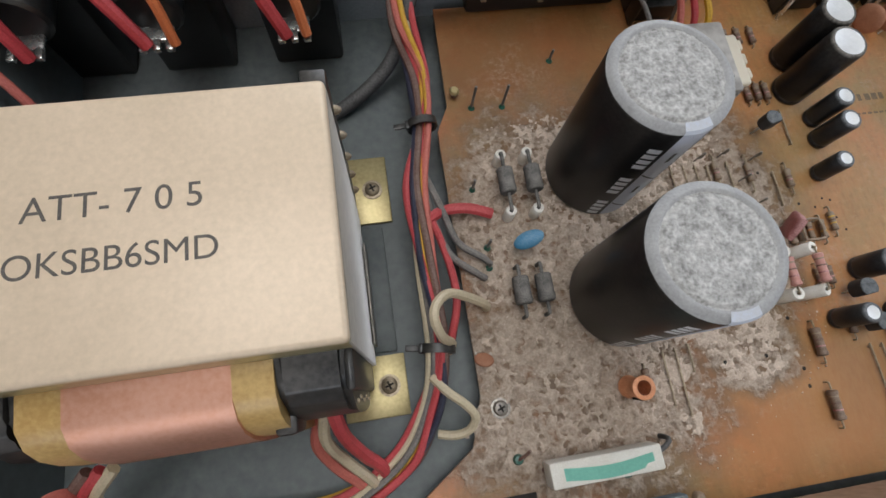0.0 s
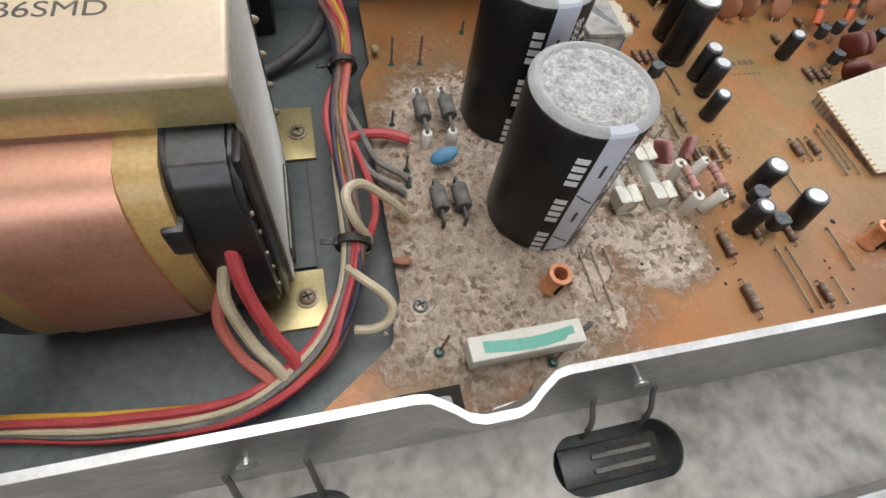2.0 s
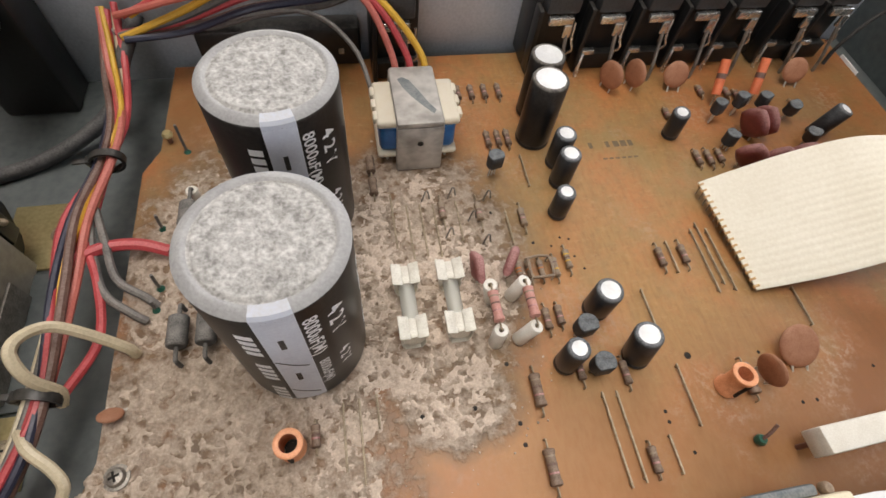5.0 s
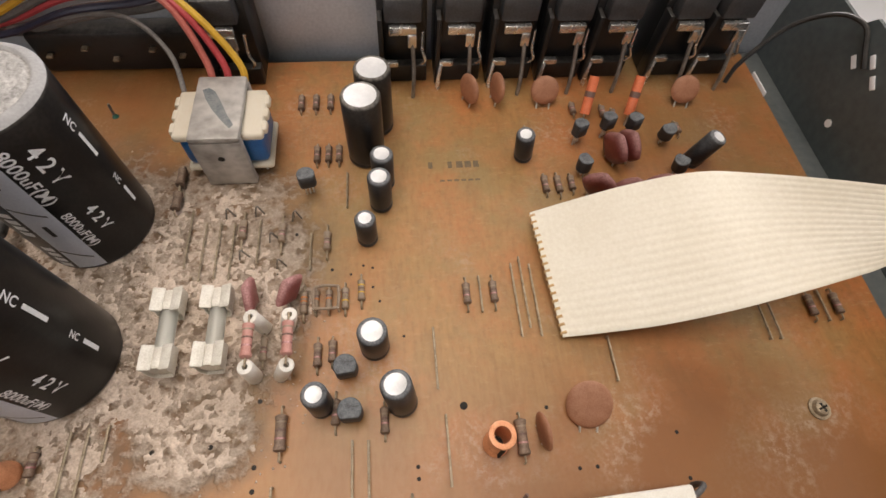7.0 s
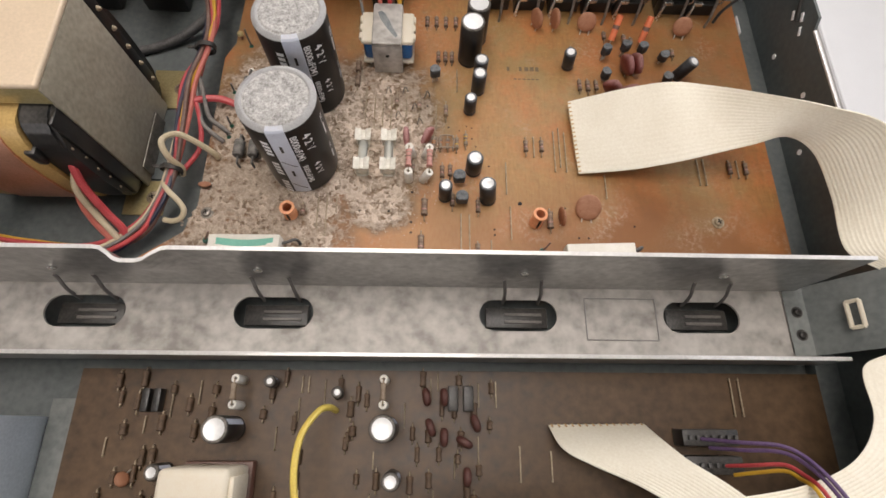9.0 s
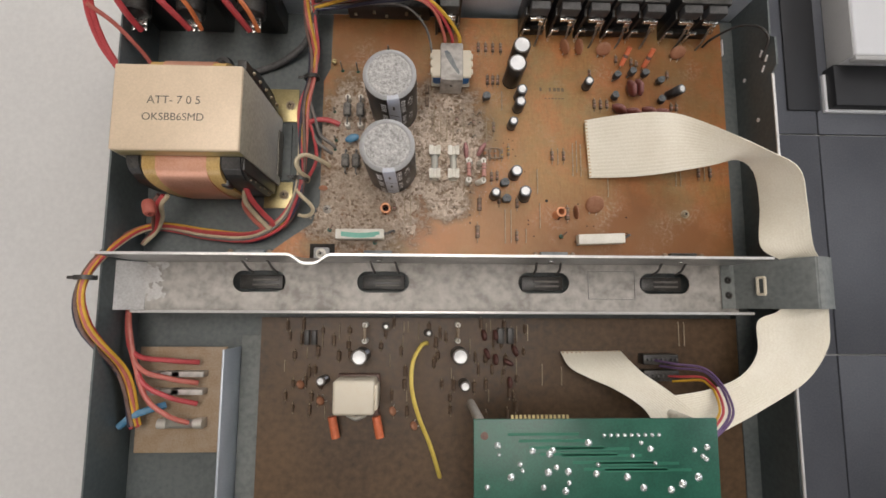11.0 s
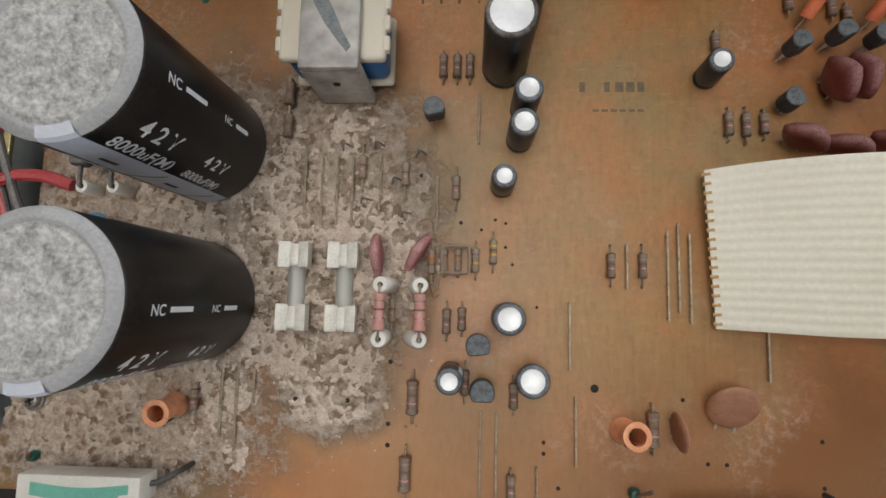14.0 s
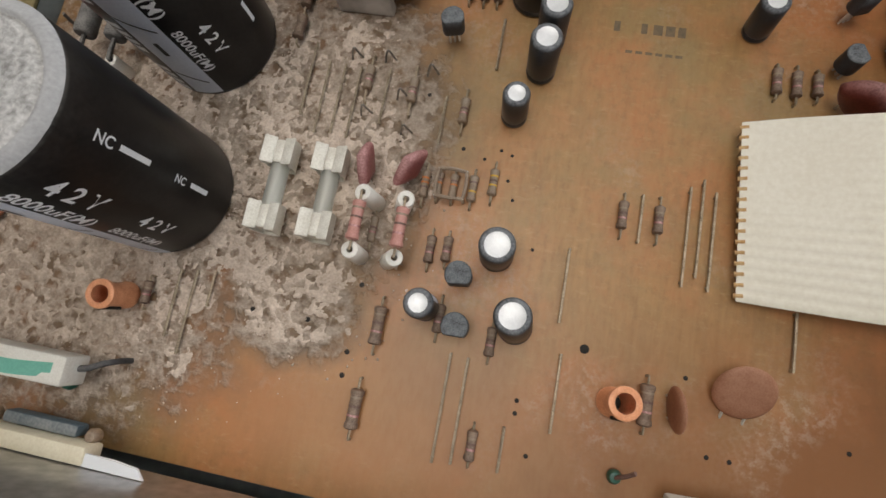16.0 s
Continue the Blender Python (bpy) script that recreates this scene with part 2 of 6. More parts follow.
# Where dust lies on the main board: middles and radii of oval patches, in millimetres
DUST_PATCHES = [((-136, -6), (46, 36)), ((-122, 48), (48, 47)), ((-80, 44), (36, 48)), ((-74, -4), (17, 13))]
M = {
    "board": board_material("brown_phenolic_board", (0.43, 0.212, 0.066), (0.32, 0.152, 0.045), (0.60, 0.49, 0.39), DUST_PATCHES, 0.85, (0.46, 0.165, 0.05), (0.29, 0.19, 0.07)),
    # same phenolic as the main board, with the shade painted into its colour
    "board_front": material("shaded_brown_board", (0.125, 0.062, 0.018), (0.040, 0.021, 0.009), 0.40, 0, 14, 210, 0.12, dust=0.22, dust_colour=(0.20, 0.15, 0.11), contrast=0.7),
    "chassis": material("dark_green_grey_paint", (0.112, 0.132, 0.131), (0.080, 0.095, 0.095), 0.42, 0.1, 25, 300, 0.05, dust=0.2, dust_colour=(0.25, 0.24, 0.22)),
    "rear_panel": material("blue_grey_plated_steel", (0.60, 0.645, 0.69), (0.47, 0.515, 0.56), 0.4, 0.3, 40, 800, 0.05),
    "steel": material("dull_galvanised_steel", (0.60, 0.59, 0.575), (0.26, 0.255, 0.25), 0.28, 0.85, 24, 300, 0.05, dust=0.6, dust_colour=(0.40, 0.37, 0.335), contrast=0.75),
    "steel_dusty": material("dust_mottled_steel", (0.64, 0.61, 0.565), (0.27, 0.25, 0.225), 0.5, 0.3, 30, 170, 0.15, dust=0.25, dust_colour=(0.50, 0.465, 0.42), contrast=0.55),
    "steel_edge": material("bright_sheared_steel_edge", (0.85, 0.83, 0.80), (0.7, 0.68, 0.66), 0.35, 0.4, 90, 900, 0.05),
    "tin": material("dusty_tin", (0.80, 0.77, 0.69), (0.58, 0.55, 0.49), 0.35, 0.45, 300, 2500, 0.1, dust=0.45),
    "clip_tin": material("bright_tinned_clip", (0.84, 0.81, 0.72), (0.64, 0.60, 0.51), 0.45, 0.1, 300, 2500, 0.08),
    "dull_leg": material("tarnished_terminal_leg", (0.34, 0.31, 0.27), (0.18, 0.16, 0.14), 0.4, 0.7, 300, 2500, 0.1),
    "maroon_dark": material("dark_maroon_film", (0.11, 0.032, 0.024), (0.06, 0.018, 0.014), 0.45, 0, 300, 2000, 0.08, dust=0.3, dust_colour=(0.22, 0.13, 0.10)),
    "res_dark": material("dark_dusty_resistor", (0.13, 0.075, 0.04), (0.06, 0.035, 0.02), 0.55, 0, 400, 2500, 0.15, dust=0.3, dust_colour=(0.22, 0.16, 0.11)),
    "clamp": material("dusty_grey_green_paint", (0.17, 0.19, 0.185), (0.12, 0.135, 0.132), 0.5, 0.05, 25, 300, 0.05, dust=0.5, dust_colour=(0.30, 0.30, 0.28)),
    "maroon_red": material("dark_red_dipped_film", (0.19, 0.038, 0.028), (0.11, 0.022, 0.018), 0.36, 0, 300, 2000, 0.08, dust=0.8, dust_colour=(0.46, 0.26, 0.24)),
    "stone": material("beige_brown_stone", (0.26, 0.205, 0.15), (0.17, 0.135, 0.10), 0.4, 0, 12, 200, 0.05, contrast=0.8),
    "chrome": material("plated_terminal", (0.85, 0.84, 0.80), (0.6, 0.59, 0.56), 0.25, 0.9, 300, 2500, 0.05),
    "wire": material("tinned_jumper_wire", (0.50, 0.41, 0.29), (0.24, 0.185, 0.12), 0.45, 0.5, 500, 3000, 0.1),
    "sleeve": material("black_shrink_sleeve", (0.014, 0.013, 0.013), (0.008, 0.008, 0.008), 0.30, 0, 150, 900, 0.06, dust=0.6, spec=0.25),
    "blue_sleeve": material("slate_black_sleeve", (0.022, 0.025, 0.029), (0.013, 0.015, 0.018), 0.33, 0, 300, 2000, 0.05, dust=0.8, dust_colour=(0.30, 0.31, 0.32), spec=0.35),
    "alu": material("bright_aluminium", (0.90, 0.90, 0.89), (0.80, 0.80, 0.79), 0.42, 0.3, 500, 3000, 0.05),
    "dust_top": material("thick_grey_dust", (0.62, 0.605, 0.575), (0.185, 0.178, 0.165), 0.7, 0, 380, 1150, 1.0, contrast=0.72),
    "dust": material("pale_dust_flakes", (0.78, 0.655, 0.54), (0.40, 0.31, 0.235), 0.95, 0, 260, 1700, 0.8, contrast=0.75),
    "dust_brown": material("grey_brown_dust_felt", (0.68, 0.56, 0.45), (0.24, 0.18, 0.13), 0.95, 0, 130, 1100, 0.7, contrast=0.85),
    "rim_dust": material("smooth_grey_dusted_rim", (0.44, 0.435, 0.425), (0.27, 0.265, 0.26), 0.6, 0, 160, 1400, 0.35, contrast=0.9),
    "board_ink": material("worn_dark_board_print", (0.10, 0.085, 0.055), (0.26, 0.17, 0.09), 0.6, 0, 500, 2500, 0.0, contrast=1.0),
    "crust": material("white_oxide_crust", (0.80, 0.79, 0.77), (0.50, 0.48, 0.45), 0.8, 0, 90, 700, 0.4, contrast=0.9),
    "band_yellow": material("yellow_band_paint", (0.75, 0.45, 0.05), (0.6, 0.34, 0.04), 0.45, 0, 300, 2000, 0.0),
    "band_orange": material("orange_band_paint", (0.72, 0.24, 0.05), (0.55, 0.17, 0.04), 0.45, 0, 300, 2000, 0.0),
    "stripe": material("pale_blue_print", (0.66, 0.71, 0.80), (0.58, 0.62, 0.72), 0.4, 0, 200, 1500, 0.05, dust=0.5),
    "ink": material("white_print", (0.88, 0.89, 0.90), (0.76, 0.78, 0.80), 0.5, 0, 600, 3000, 0.0),
    "ink_black": material("black_print", (0.02, 0.02, 0.02), (0.04, 0.04, 0.04), 0.5, 0, 600, 3000, 0.0),
    "stamp": material("faded_stamp_ink", (0.030, 0.028, 0.032), (0.17, 0.145, 0.115), 0.6, 0, 500, 2500, 0.0, contrast=1.0),
    "cover": material("cream_painted_cover", (0.74, 0.585, 0.42), (0.60, 0.475, 0.33), 0.42, 0.1, 40, 900, 0.10, contrast=0.8),
    "cover_side": material("dull_olive_steel", (0.40, 0.355, 0.27), (0.20, 0.172, 0.125), 0.5, 0.15, 26, 420, 0.2, contrast=0.9, sheen=0.6),
    "brass": material("passivated_brass_yellow", (0.56, 0.47, 0.24), (0.42, 0.34, 0.16), 0.35, 0.6, 60, 800, 0.1),
    "copper": material("copper_band", (0.80, 0.42, 0.29), (0.66, 0.32, 0.20), 0.38, 0.7, 60, 900, 0.06, dust=0.3, dust_colour=(0.60, 0.42, 0.33)),
    "tape": material("amber_varnished_paper", (0.62, 0.42, 0.16), (0.46, 0.28, 0.09), 0.35, 0, 90, 900, 0.1),
    "black": material("black_moulding", (0.015, 0.015, 0.015), (0.009, 0.009, 0.009), 0.32, 0, 90, 700, 0.05, dust=0.16),
    "black_dusty": material("dusty_black_plastic", (0.055, 0.055, 0.057), (0.03, 0.03, 0.03), 0.5, 0, 200, 1500, 0.1, dust=0.6, dust_colour=(0.2, 0.19, 0.18)),
    "transistor": material("matt_black_epoxy", (0.035, 0.036, 0.038), (0.02, 0.02, 0.022), 0.55, 0, 500, 3000, 0.1, dust=0.7, dust_colour=(0.27, 0.29, 0.30)),
    "diode": material("dusty_grey_black_epoxy", (0.10, 0.095, 0.09), (0.05, 0.048, 0.045), 0.7, 0, 400, 2500, 0.2, dust=0.7, dust_colour=(0.33, 0.31, 0.28)),
    "ceramic": material("white_ceramic", (0.88, 0.85, 0.78), (0.76, 0.72, 0.64), 0.5, 0, 300, 2500, 0.1),
    "cement": material("cream_white_cement", (0.80, 0.77, 0.69), (0.68, 0.64, 0.55), 0.6, 0, 200, 2200, 0.2),
    "green_paint": material("sea_green_paint", (0.19, 0.50, 0.38), (0.15, 0.42, 0.32), 0.5, 0, 300, 2000, 0.05),
    "res_brown": material("dusty_brown_resistor", (0.18, 0.105, 0.068), (0.10, 0.058, 0.038), 0.5, 0, 500, 2500, 0.15, dust=0.6, dust_colour=(0.40, 0.31, 0.23)),
    "res_pink": material("salmon_resistor", (0.62, 0.32, 0.27), (0.48, 0.22, 0.18), 0.45, 0, 500, 2500, 0.1),
    "res_tan": material("dusty_tan_resistor", (0.30, 0.20, 0.11), (0.20, 0.13, 0.08), 0.6, 0, 500, 2500, 0.15, dust=0.5),
    "maroon": material("maroon_dipped_film", (0.30, 0.085, 0.075), (0.20, 0.05, 0.045), 0.45, 0, 300, 2000, 0.08, dust=1.0, dust_colour=(0.70, 0.42, 0.40)),
    "disc": material("terracotta_disc", (0.40, 0.17, 0.085), (0.30, 0.12, 0.06), 0.6, 0, 400, 2500, 0.15, dust=0.4, dust_colour=(0.42, 0.26, 0.18)),
    "orange": material("orange_sleeve", (0.80, 0.21, 0.09), (0.62, 0.15, 0.06), 0.45, 0, 300, 2500, 0.08),
    "coil": material("orange_copper_former", (0.86, 0.40, 0.21), (0.68, 0.27, 0.12), 0.40, 0.1, 400, 2600, 0.2),
    "blue": material("sky_blue_dip", (0.06, 0.30, 0.52), (0.04, 0.22, 0.40), 0.4, 0, 300, 2000, 0.1, dust=0.35),
    "blue_tape": material("deep_blue_tape", (0.02, 0.16, 0.42), (0.015, 0.11, 0.32), 0.35, 0, 200, 1500, 0.05),
    "bobbin": material("cream_nylon", (0.82, 0.75, 0.60), (0.70, 0.62, 0.48), 0.45, 0, 200, 1500, 0.08, dust=0.3),
    "ribbon": material("cream_ribbon_insulation", (0.86, 0.81, 0.68), (0.77, 0.71, 0.57), 0.5, 0, 40, 900, 0.04),
    "scorch": material("browned_cable_end", (0.50, 0.27, 0.09), (0.66, 0.46, 0.22), 0.6, 0, 300, 2000, 0.2),
    "w_red": material("pinkish_red_wire", (0.58, 0.065, 0.075), (0.42, 0.045, 0.05), 0.4, 0, 150, 1500, 0.03, dust=0.1),
    "w_salmon": material("salmon_wire", (0.62, 0.17, 0.13), (0.48, 0.12, 0.09), 0.4, 0, 150, 1500, 0.03, dust=0.1),
    "w_yellow": material("yellow_wire", (0.74, 0.43, 0.03), (0.58, 0.32, 0.03), 0.4, 0, 150, 1500, 0.03, dust=0.1),
    "w_cream": material("cream_wire", (0.66, 0.56, 0.38), (0.5, 0.42, 0.28), 0.42, 0, 150, 1500, 0.03, dust=0.1),
    "w_grey": material("grey_wire", (0.14, 0.13, 0.125), (0.09, 0.085, 0.08), 0.45, 0, 150, 1500, 0.03, dust=0.4),
    "w_brown": material("brown_wire", (0.16, 0.07, 0.05), (0.11, 0.045, 0.03), 0.45, 0, 150, 1500, 0.03, dust=0.3),
    "w_blue": material("navy_wire", (0.014, 0.018, 0.05), (0.010, 0.012, 0.035), 0.4, 0, 150, 1500, 0.03, dust=0.1),
    "w_pale_yellow": material("pale_yellow_wire", (0.80, 0.62, 0.13), (0.66, 0.48, 0.10), 0.4, 0, 150, 1500, 0.03),
    "w_purple": material("violet_wire", (0.16, 0.10, 0.20), (0.11, 0.06, 0.15), 0.4, 0, 150, 1500, 0.03),
    "w_orange": material("orange_wire", (0.72, 0.22, 0.08), (0.6, 0.17, 0.06), 0.4, 0, 150, 1500, 0.03),
    "green_board": material("green_solder_mask", (0.022, 0.12, 0.078), (0.014, 0.075, 0.05), 0.35, 0, 60, 900, 0.06),
    "green_trace": material("lighter_green_trace", (0.035, 0.18, 0.115), (0.028, 0.14, 0.09), 0.35, 0, 60, 900, 0.06),
    "solder": material("solder", (0.82, 0.84, 0.82), (0.66, 0.68, 0.66), 0.25, 0.8, 500, 3000, 0.05),
    "hole": material("dark_drilled_hole", (0.012, 0.009, 0.007), (0.02, 0.015, 0.01), 0.8, 0, 500, 3000, 0.0),
    "tan_board": material("tan_paper_board", (0.42, 0.27, 0.14), (0.32, 0.20, 0.10), 0.5, 0, 90, 900, 0.15, dust=0.5),
    "table": material("pale_grey_table", (0.62, 0.61, 0.585), (0.56, 0.55, 0.53), 0.5, 0, 8, 300, 0.04),
    "tile": material("dark_grey_floor_tile", (0.12, 0.125, 0.14), (0.09, 0.095, 0.108), 0.4, 0, 6, 200, 0.04),
    "white": material("white_plastic", (0.93, 0.93, 0.93), (0.90, 0.90, 0.90), 0.4, 0, 10, 300, 0.03),
    "plaster": material("warm_grey_plaster", (0.42, 0.41, 0.39), (0.37, 0.36, 0.345), 0.8, 0, 5, 200, 0.1),
    "recess": material("black_plastic_recess", (0.03, 0.03, 0.032), (0.02, 0.02, 0.022), 0.5, 0, 10, 300, 0.03),
    "glass": glass_material("clear_fuse_glass"),
    "skin_beige": material("beige_insulator", (0.84, 0.76, 0.57), (0.74, 0.65, 0.46), 0.5, 0, 200, 1500, 0.08),
    "slate": material("blue_grey_package", (0.10, 0.15, 0.18), (0.07, 0.10, 0.12), 0.45, 0, 200, 1500, 0.08, dust=0.5),
}


# Helpers for shapes, in millimetres
def finish(bm, name, mat, smooth=True, angle=40):
    bmesh.ops.scale(bm, vec=(MM, MM, MM), verts=bm.verts)
    bmesh.ops.recalc_face_normals(bm, faces=bm.faces)
    me = bpy.data.meshes.new(name)
    bm.to_mesh(me)
    bm.free()
    for mt in mat if isinstance(mat, (list, tuple)) else [mat]:
        me.materials.append(mt)
    if smooth:
        me.shade_smooth()
        me.set_sharp_from_angle(angle=radians(angle))
    return me


def part(name, bm, mat, parent=None, label="", smooth=True, angle=40, at=None):
    ob = new(name, finish(bm, name, mat, smooth, angle))
    if at is not None:
        ob.matrix_basis = at
    ob.parent = parent
    return tagged(ob, label)


def thing(name, label, category, at=(0, 0, 0), rz=0, group=""):
    ob = new(name)
    ob.empty_display_size = 0.003
    ob.matrix_basis = pose(at[0] * MM, at[1] * MM, at[2] * MM, 0, 0, rz)
    return tagged(ob, label, category, group)


def box(bm, x0, x1, y0, y1, z0, z1, bevel=0.0, seg=2, index=0):
    r = bmesh.ops.create_cube(bm, size=1.0)
    vs = r["verts"]
    for v in vs:
        v.co = Vector(((x0 + x1) / 2 + v.co.x * (x1 - x0), (y0 + y1) / 2 + v.co.y * (y1 - y0), (z0 + z1) / 2 + v.co.z * (z1 - z0)))
    fs = {f for v in vs for f in v.link_faces}
    for f in fs:
        f.material_index = index
    if bevel > 0:
        es = {e for v in vs for e in v.link_edges}
        bmesh.ops.bevel(bm, geom=list(es), offset=bevel, segments=seg, affect="EDGES", profile=0.5)
    return bm


def lathe(bm, profile, seg=24, centre=(0, 0), close=True):
    """Turns (radius, height) pairs about the upright axis through centre."""
    rings = []
    for r, z in profile:
        if r <= 1e-6:
            rings.append([bm.verts.new((centre[0], centre[1], z))])
        else:
            rings.append([bm.verts.new((centre[0] + r * math.cos(a), centre[1] + r * math.sin(a), z)) for a in (2 * math.pi * i / seg for i in range(seg))])
    for a, b in zip(rings, rings[1:]):
        for i in range(seg):
            j = (i + 1) % seg
            if len(a) == 1 and len(b) == 1:
                continue
            if len(a) == 1:
                bm.faces.new((a[0], b[j], b[i]))
            elif len(b) == 1:
                bm.faces.new((a[i], a[j], b[0]))
            else:
                bm.faces.new((a[i], a[j], b[j], b[i]))
    return bm


def smooth_path(pts, steps=6):
    """A smooth run (Catmull-Rom) through the points."""
    p = [Vector(q) for q in pts]
    if len(p) < 3:
        return p
    p = [2 * p[0] - p[1]] + p + [2 * p[-1] - p[-2]]
    out = []
    for i in range(1, len(p) - 2):
        for s in range(steps):
            t = s / steps
            a, b, c, d = p[i - 1 : i + 3]
            out.append(0.5 * ((2 * b) + (c - a) * t + (2 * a - 5 * b + 4 * c - d) * t * t + (3 * b - a - 3 * c + d) * t**3))
    out.append(p[-2])
    return out


def tube(bm, pts, r, seg=8, steps=6, cap=True):
    path = smooth_path(pts, steps)
    side, rings = None, []
    for i, q in enumerate(path):
        d = (path[min(i + 1, len(path) - 1)] - path[max(i - 1, 0)]).normalized()
        if side is None:
            side = d.orthogonal().normalized()
        side = (side - d * side.dot(d)).normalized()
        up = d.cross(side)
        rr = r(i / (len(path) - 1)) if callable(r) else r
        rings.append([bm.verts.new(q + rr * (math.cos(a) * side + math.sin(a) * up)) for a in (2 * math.pi * k / seg for k in range(seg))])
    for a, b in zip(rings, rings[1:]):
        for k in range(seg):
            bm.faces.new((a[k], a[(k + 1) % seg], b[(k + 1) % seg], b[k]))
    if cap:
        bm.faces.new(rings[0][::-1])
        bm.faces.new(rings[-1])
    return bm


def sheet(bm, outline, z0, z1):
    """A plate with the given outline in x and y."""
    low, high = [bm.verts.new((x, y, z0)) for x, y in outline], [bm.verts.new((x, y, z1)) for x, y in outline]
    bm.faces.new(low[::-1]), bm.faces.new(high)
    for i in range(len(outline)):
        j = (i + 1) % len(outline)
        bm.faces.new((low[i], low[j], high[j], high[i]))
    return bm


def lens(bm, r, thick, h=None, seg=20):
    """A dipped disc standing upright, its axis along x, its middle at height h."""
    h = r if h is None else h
    prof = [(0, -1), (0.55, -0.95), (0.85, -0.72), (0.97, -0.35), (1, 0), (0.97, 0.35), (0.85, 0.72), (0.55, 0.95), (0, 1)]
    n0 = len(bm.verts)
    lathe(bm, [(r * a, thick / 2 * b) for a, b in prof], seg)
    bm.verts.ensure_lookup_table()
    for v in bm.verts[n0:]:
        v.co = Vector((v.co.z, v.co.x, v.co.y + h))
    return bm


def text_mesh(body, size, name, bold=0.0):
    """Letters as a flat mesh in millimetres, their middle at the origin."""
    cu = bpy.data.curves.new(name, "FONT")
    cu.body, cu.size, cu.align_x, cu.align_y = body, size, "CENTER", "CENTER"
    cu.offset = size * bold
    ob = new(name, cu)
    bpy.context.view_layer.update()
    me = bpy.data.meshes.new_from_object(ob.evaluated_get(bpy.context.evaluated_depsgraph_get()))
    bpy.data.objects.remove(ob)
    bpy.data.curves.remove(cu)
    return me


def wire(name, label, pts, r, mat, category="wire", group="", seg=8, parent=None):
    bm = tube(bmesh.new(), pts, r, seg)
    if parent is not None:
        return part(name, bm, mat, parent, label)
    return tagged(part(name, bm, mat), label, category, group)


# The room
def wall(name, x0, x1, y0, y1, z0, z1, mat, kind="structure", label=""):
    return tagged(part(name, box(bmesh.new(), x0, x1, y0, y1, z0, z1), mat, None, "", False), label, "", "", kind)


FLOOR = -930
tagged(part("floor", box(bmesh.new(), -2000, 2000, -2000, 2000, FLOOR - 60, FLOOR - 8), M["table"], None, "", False), "pale grout bed of a tiled floor", "floor", "", "structure")
wall("wall_west", -2100, -2000, -2100, 2100, FLOOR, 1700, M["plaster"])
wall("ceiling", -2100, 2100, -2100, 2100, 1700, 1760, M["plaster"])


def wall_with_window(name, along_x, centre, width, at=-2100):
    """A wall with one window opening from 350 to 1650 mm."""
    bm = bmesh.new()
    a, b = centre - width / 2, centre + width / 2
    for s0, s1, z0, z1 in ((-2000, a, FLOOR, 1700), (b, 2000, FLOOR, 1700), (a, b, FLOOR, 350), (a, b, 1650, 1700)):
        if along_x:
            box(bm, s0, s1, at, at + 100, z0, z1)
        else:
            box(bm, at, at + 100, s0, s1, z0, z1)
    return tagged(part(name, bm, M["plaster"], None, "", False), "", "", "", "structure")


wall_with_window("wall_south", True, -900, 1500)
wall_with_window("wall_east", False, 300, 1300, 2000)
wall_with_window("wall_north", True, 500, 1500, 2000)

# Table under the set, and the white cabinet on the floor beyond it
table = thing("table", "pale grey work table under the opened set", "table")
part("tabletop", box(bmesh.new(), -1100, 196, -420, 330, -48, -18, 4), M["table"], table)
for lx, ly in ((-1060, -380), (150, -380), (-1060, 290), (150, 290)):
    part("leg", box(bmesh.new(), lx - 20, lx + 20, ly - 20, ly + 20, FLOOR, -48, 2), M["white"], table)

# The open chassis
CH = dict(x0=-297, x1=153, y0=-235, y1=150)
chassis = tagged(new("chassis"), "dark green-grey painted steel chassis, opened, on the table", "chassis")
part("floor_plate", box(bmesh.new(), -298, 154, -236, 151, -12, -10), M["chassis"], chassis)
for fx, fy in ((-270, -200), (130, -200), (-270, 125), (130, 125)):
    part("foot", lathe(bmesh.new(), [(0, -18), (11, -18), (12, -12.1), (0, -12.1)], 16, (fx, fy)), M["black"], chassis)


def right_side():
    """Side wall with a sloping rear end, a folded top lip, slots and screw holes."""
    bm = bmesh.new()
    outline = [(-236, -10), (-236, 34), (86, 37), (90, 42), (110, 42), (114, 37), (150, 38), (150, -10)]
    for x in (153, 154.4):
        vs = [bm.verts.new((x, y, z)) for y, z in outline]
        bm.faces.new(vs)
    bm.verts.ensure_lookup_table()
    n = len(outline)
    for i in range(n):
        j = (i + 1) % n
        bm.faces.new((bm.verts[i], bm.verts[j], bm.verts[n + j], bm.verts[n + i]))
    return bm


side = part("side_wall", right_side(), M["chassis"], chassis)
part("top_edge", box(bmesh.new(), 152.8, 154.6, -236, 86, 36.2, 37.5, 0.3), M["steel_edge"], chassis)
# light through holes, slots and the gap, painted as white pieces on the wall
for hy, hz in ((94, 8), (58, 20), (30, 8)):
    bm = lathe(bmesh.new(), [(0, 0), (1.6, 0), (1.6, 0.3), (0, 0.3)], 12)
    part("screw_hole", bm, M["white"], side, "bright light through a screw hole", at=pose(152.9 * MM, hy * MM, hz * MM, 0, -90, 0))
for sy, sz in ((105, 28), (99, 33), (93, 29)):
    bm = box(bmesh.new(), -0.2, 0.2, -2.4, 2.4, -1.0, 1.0, 0.15)
    part("slot", bm, M["white"], side, "bright light through a wiring slot", at=pose(152.7 * MM, sy * MM, sz * MM, 35, 0, 0))
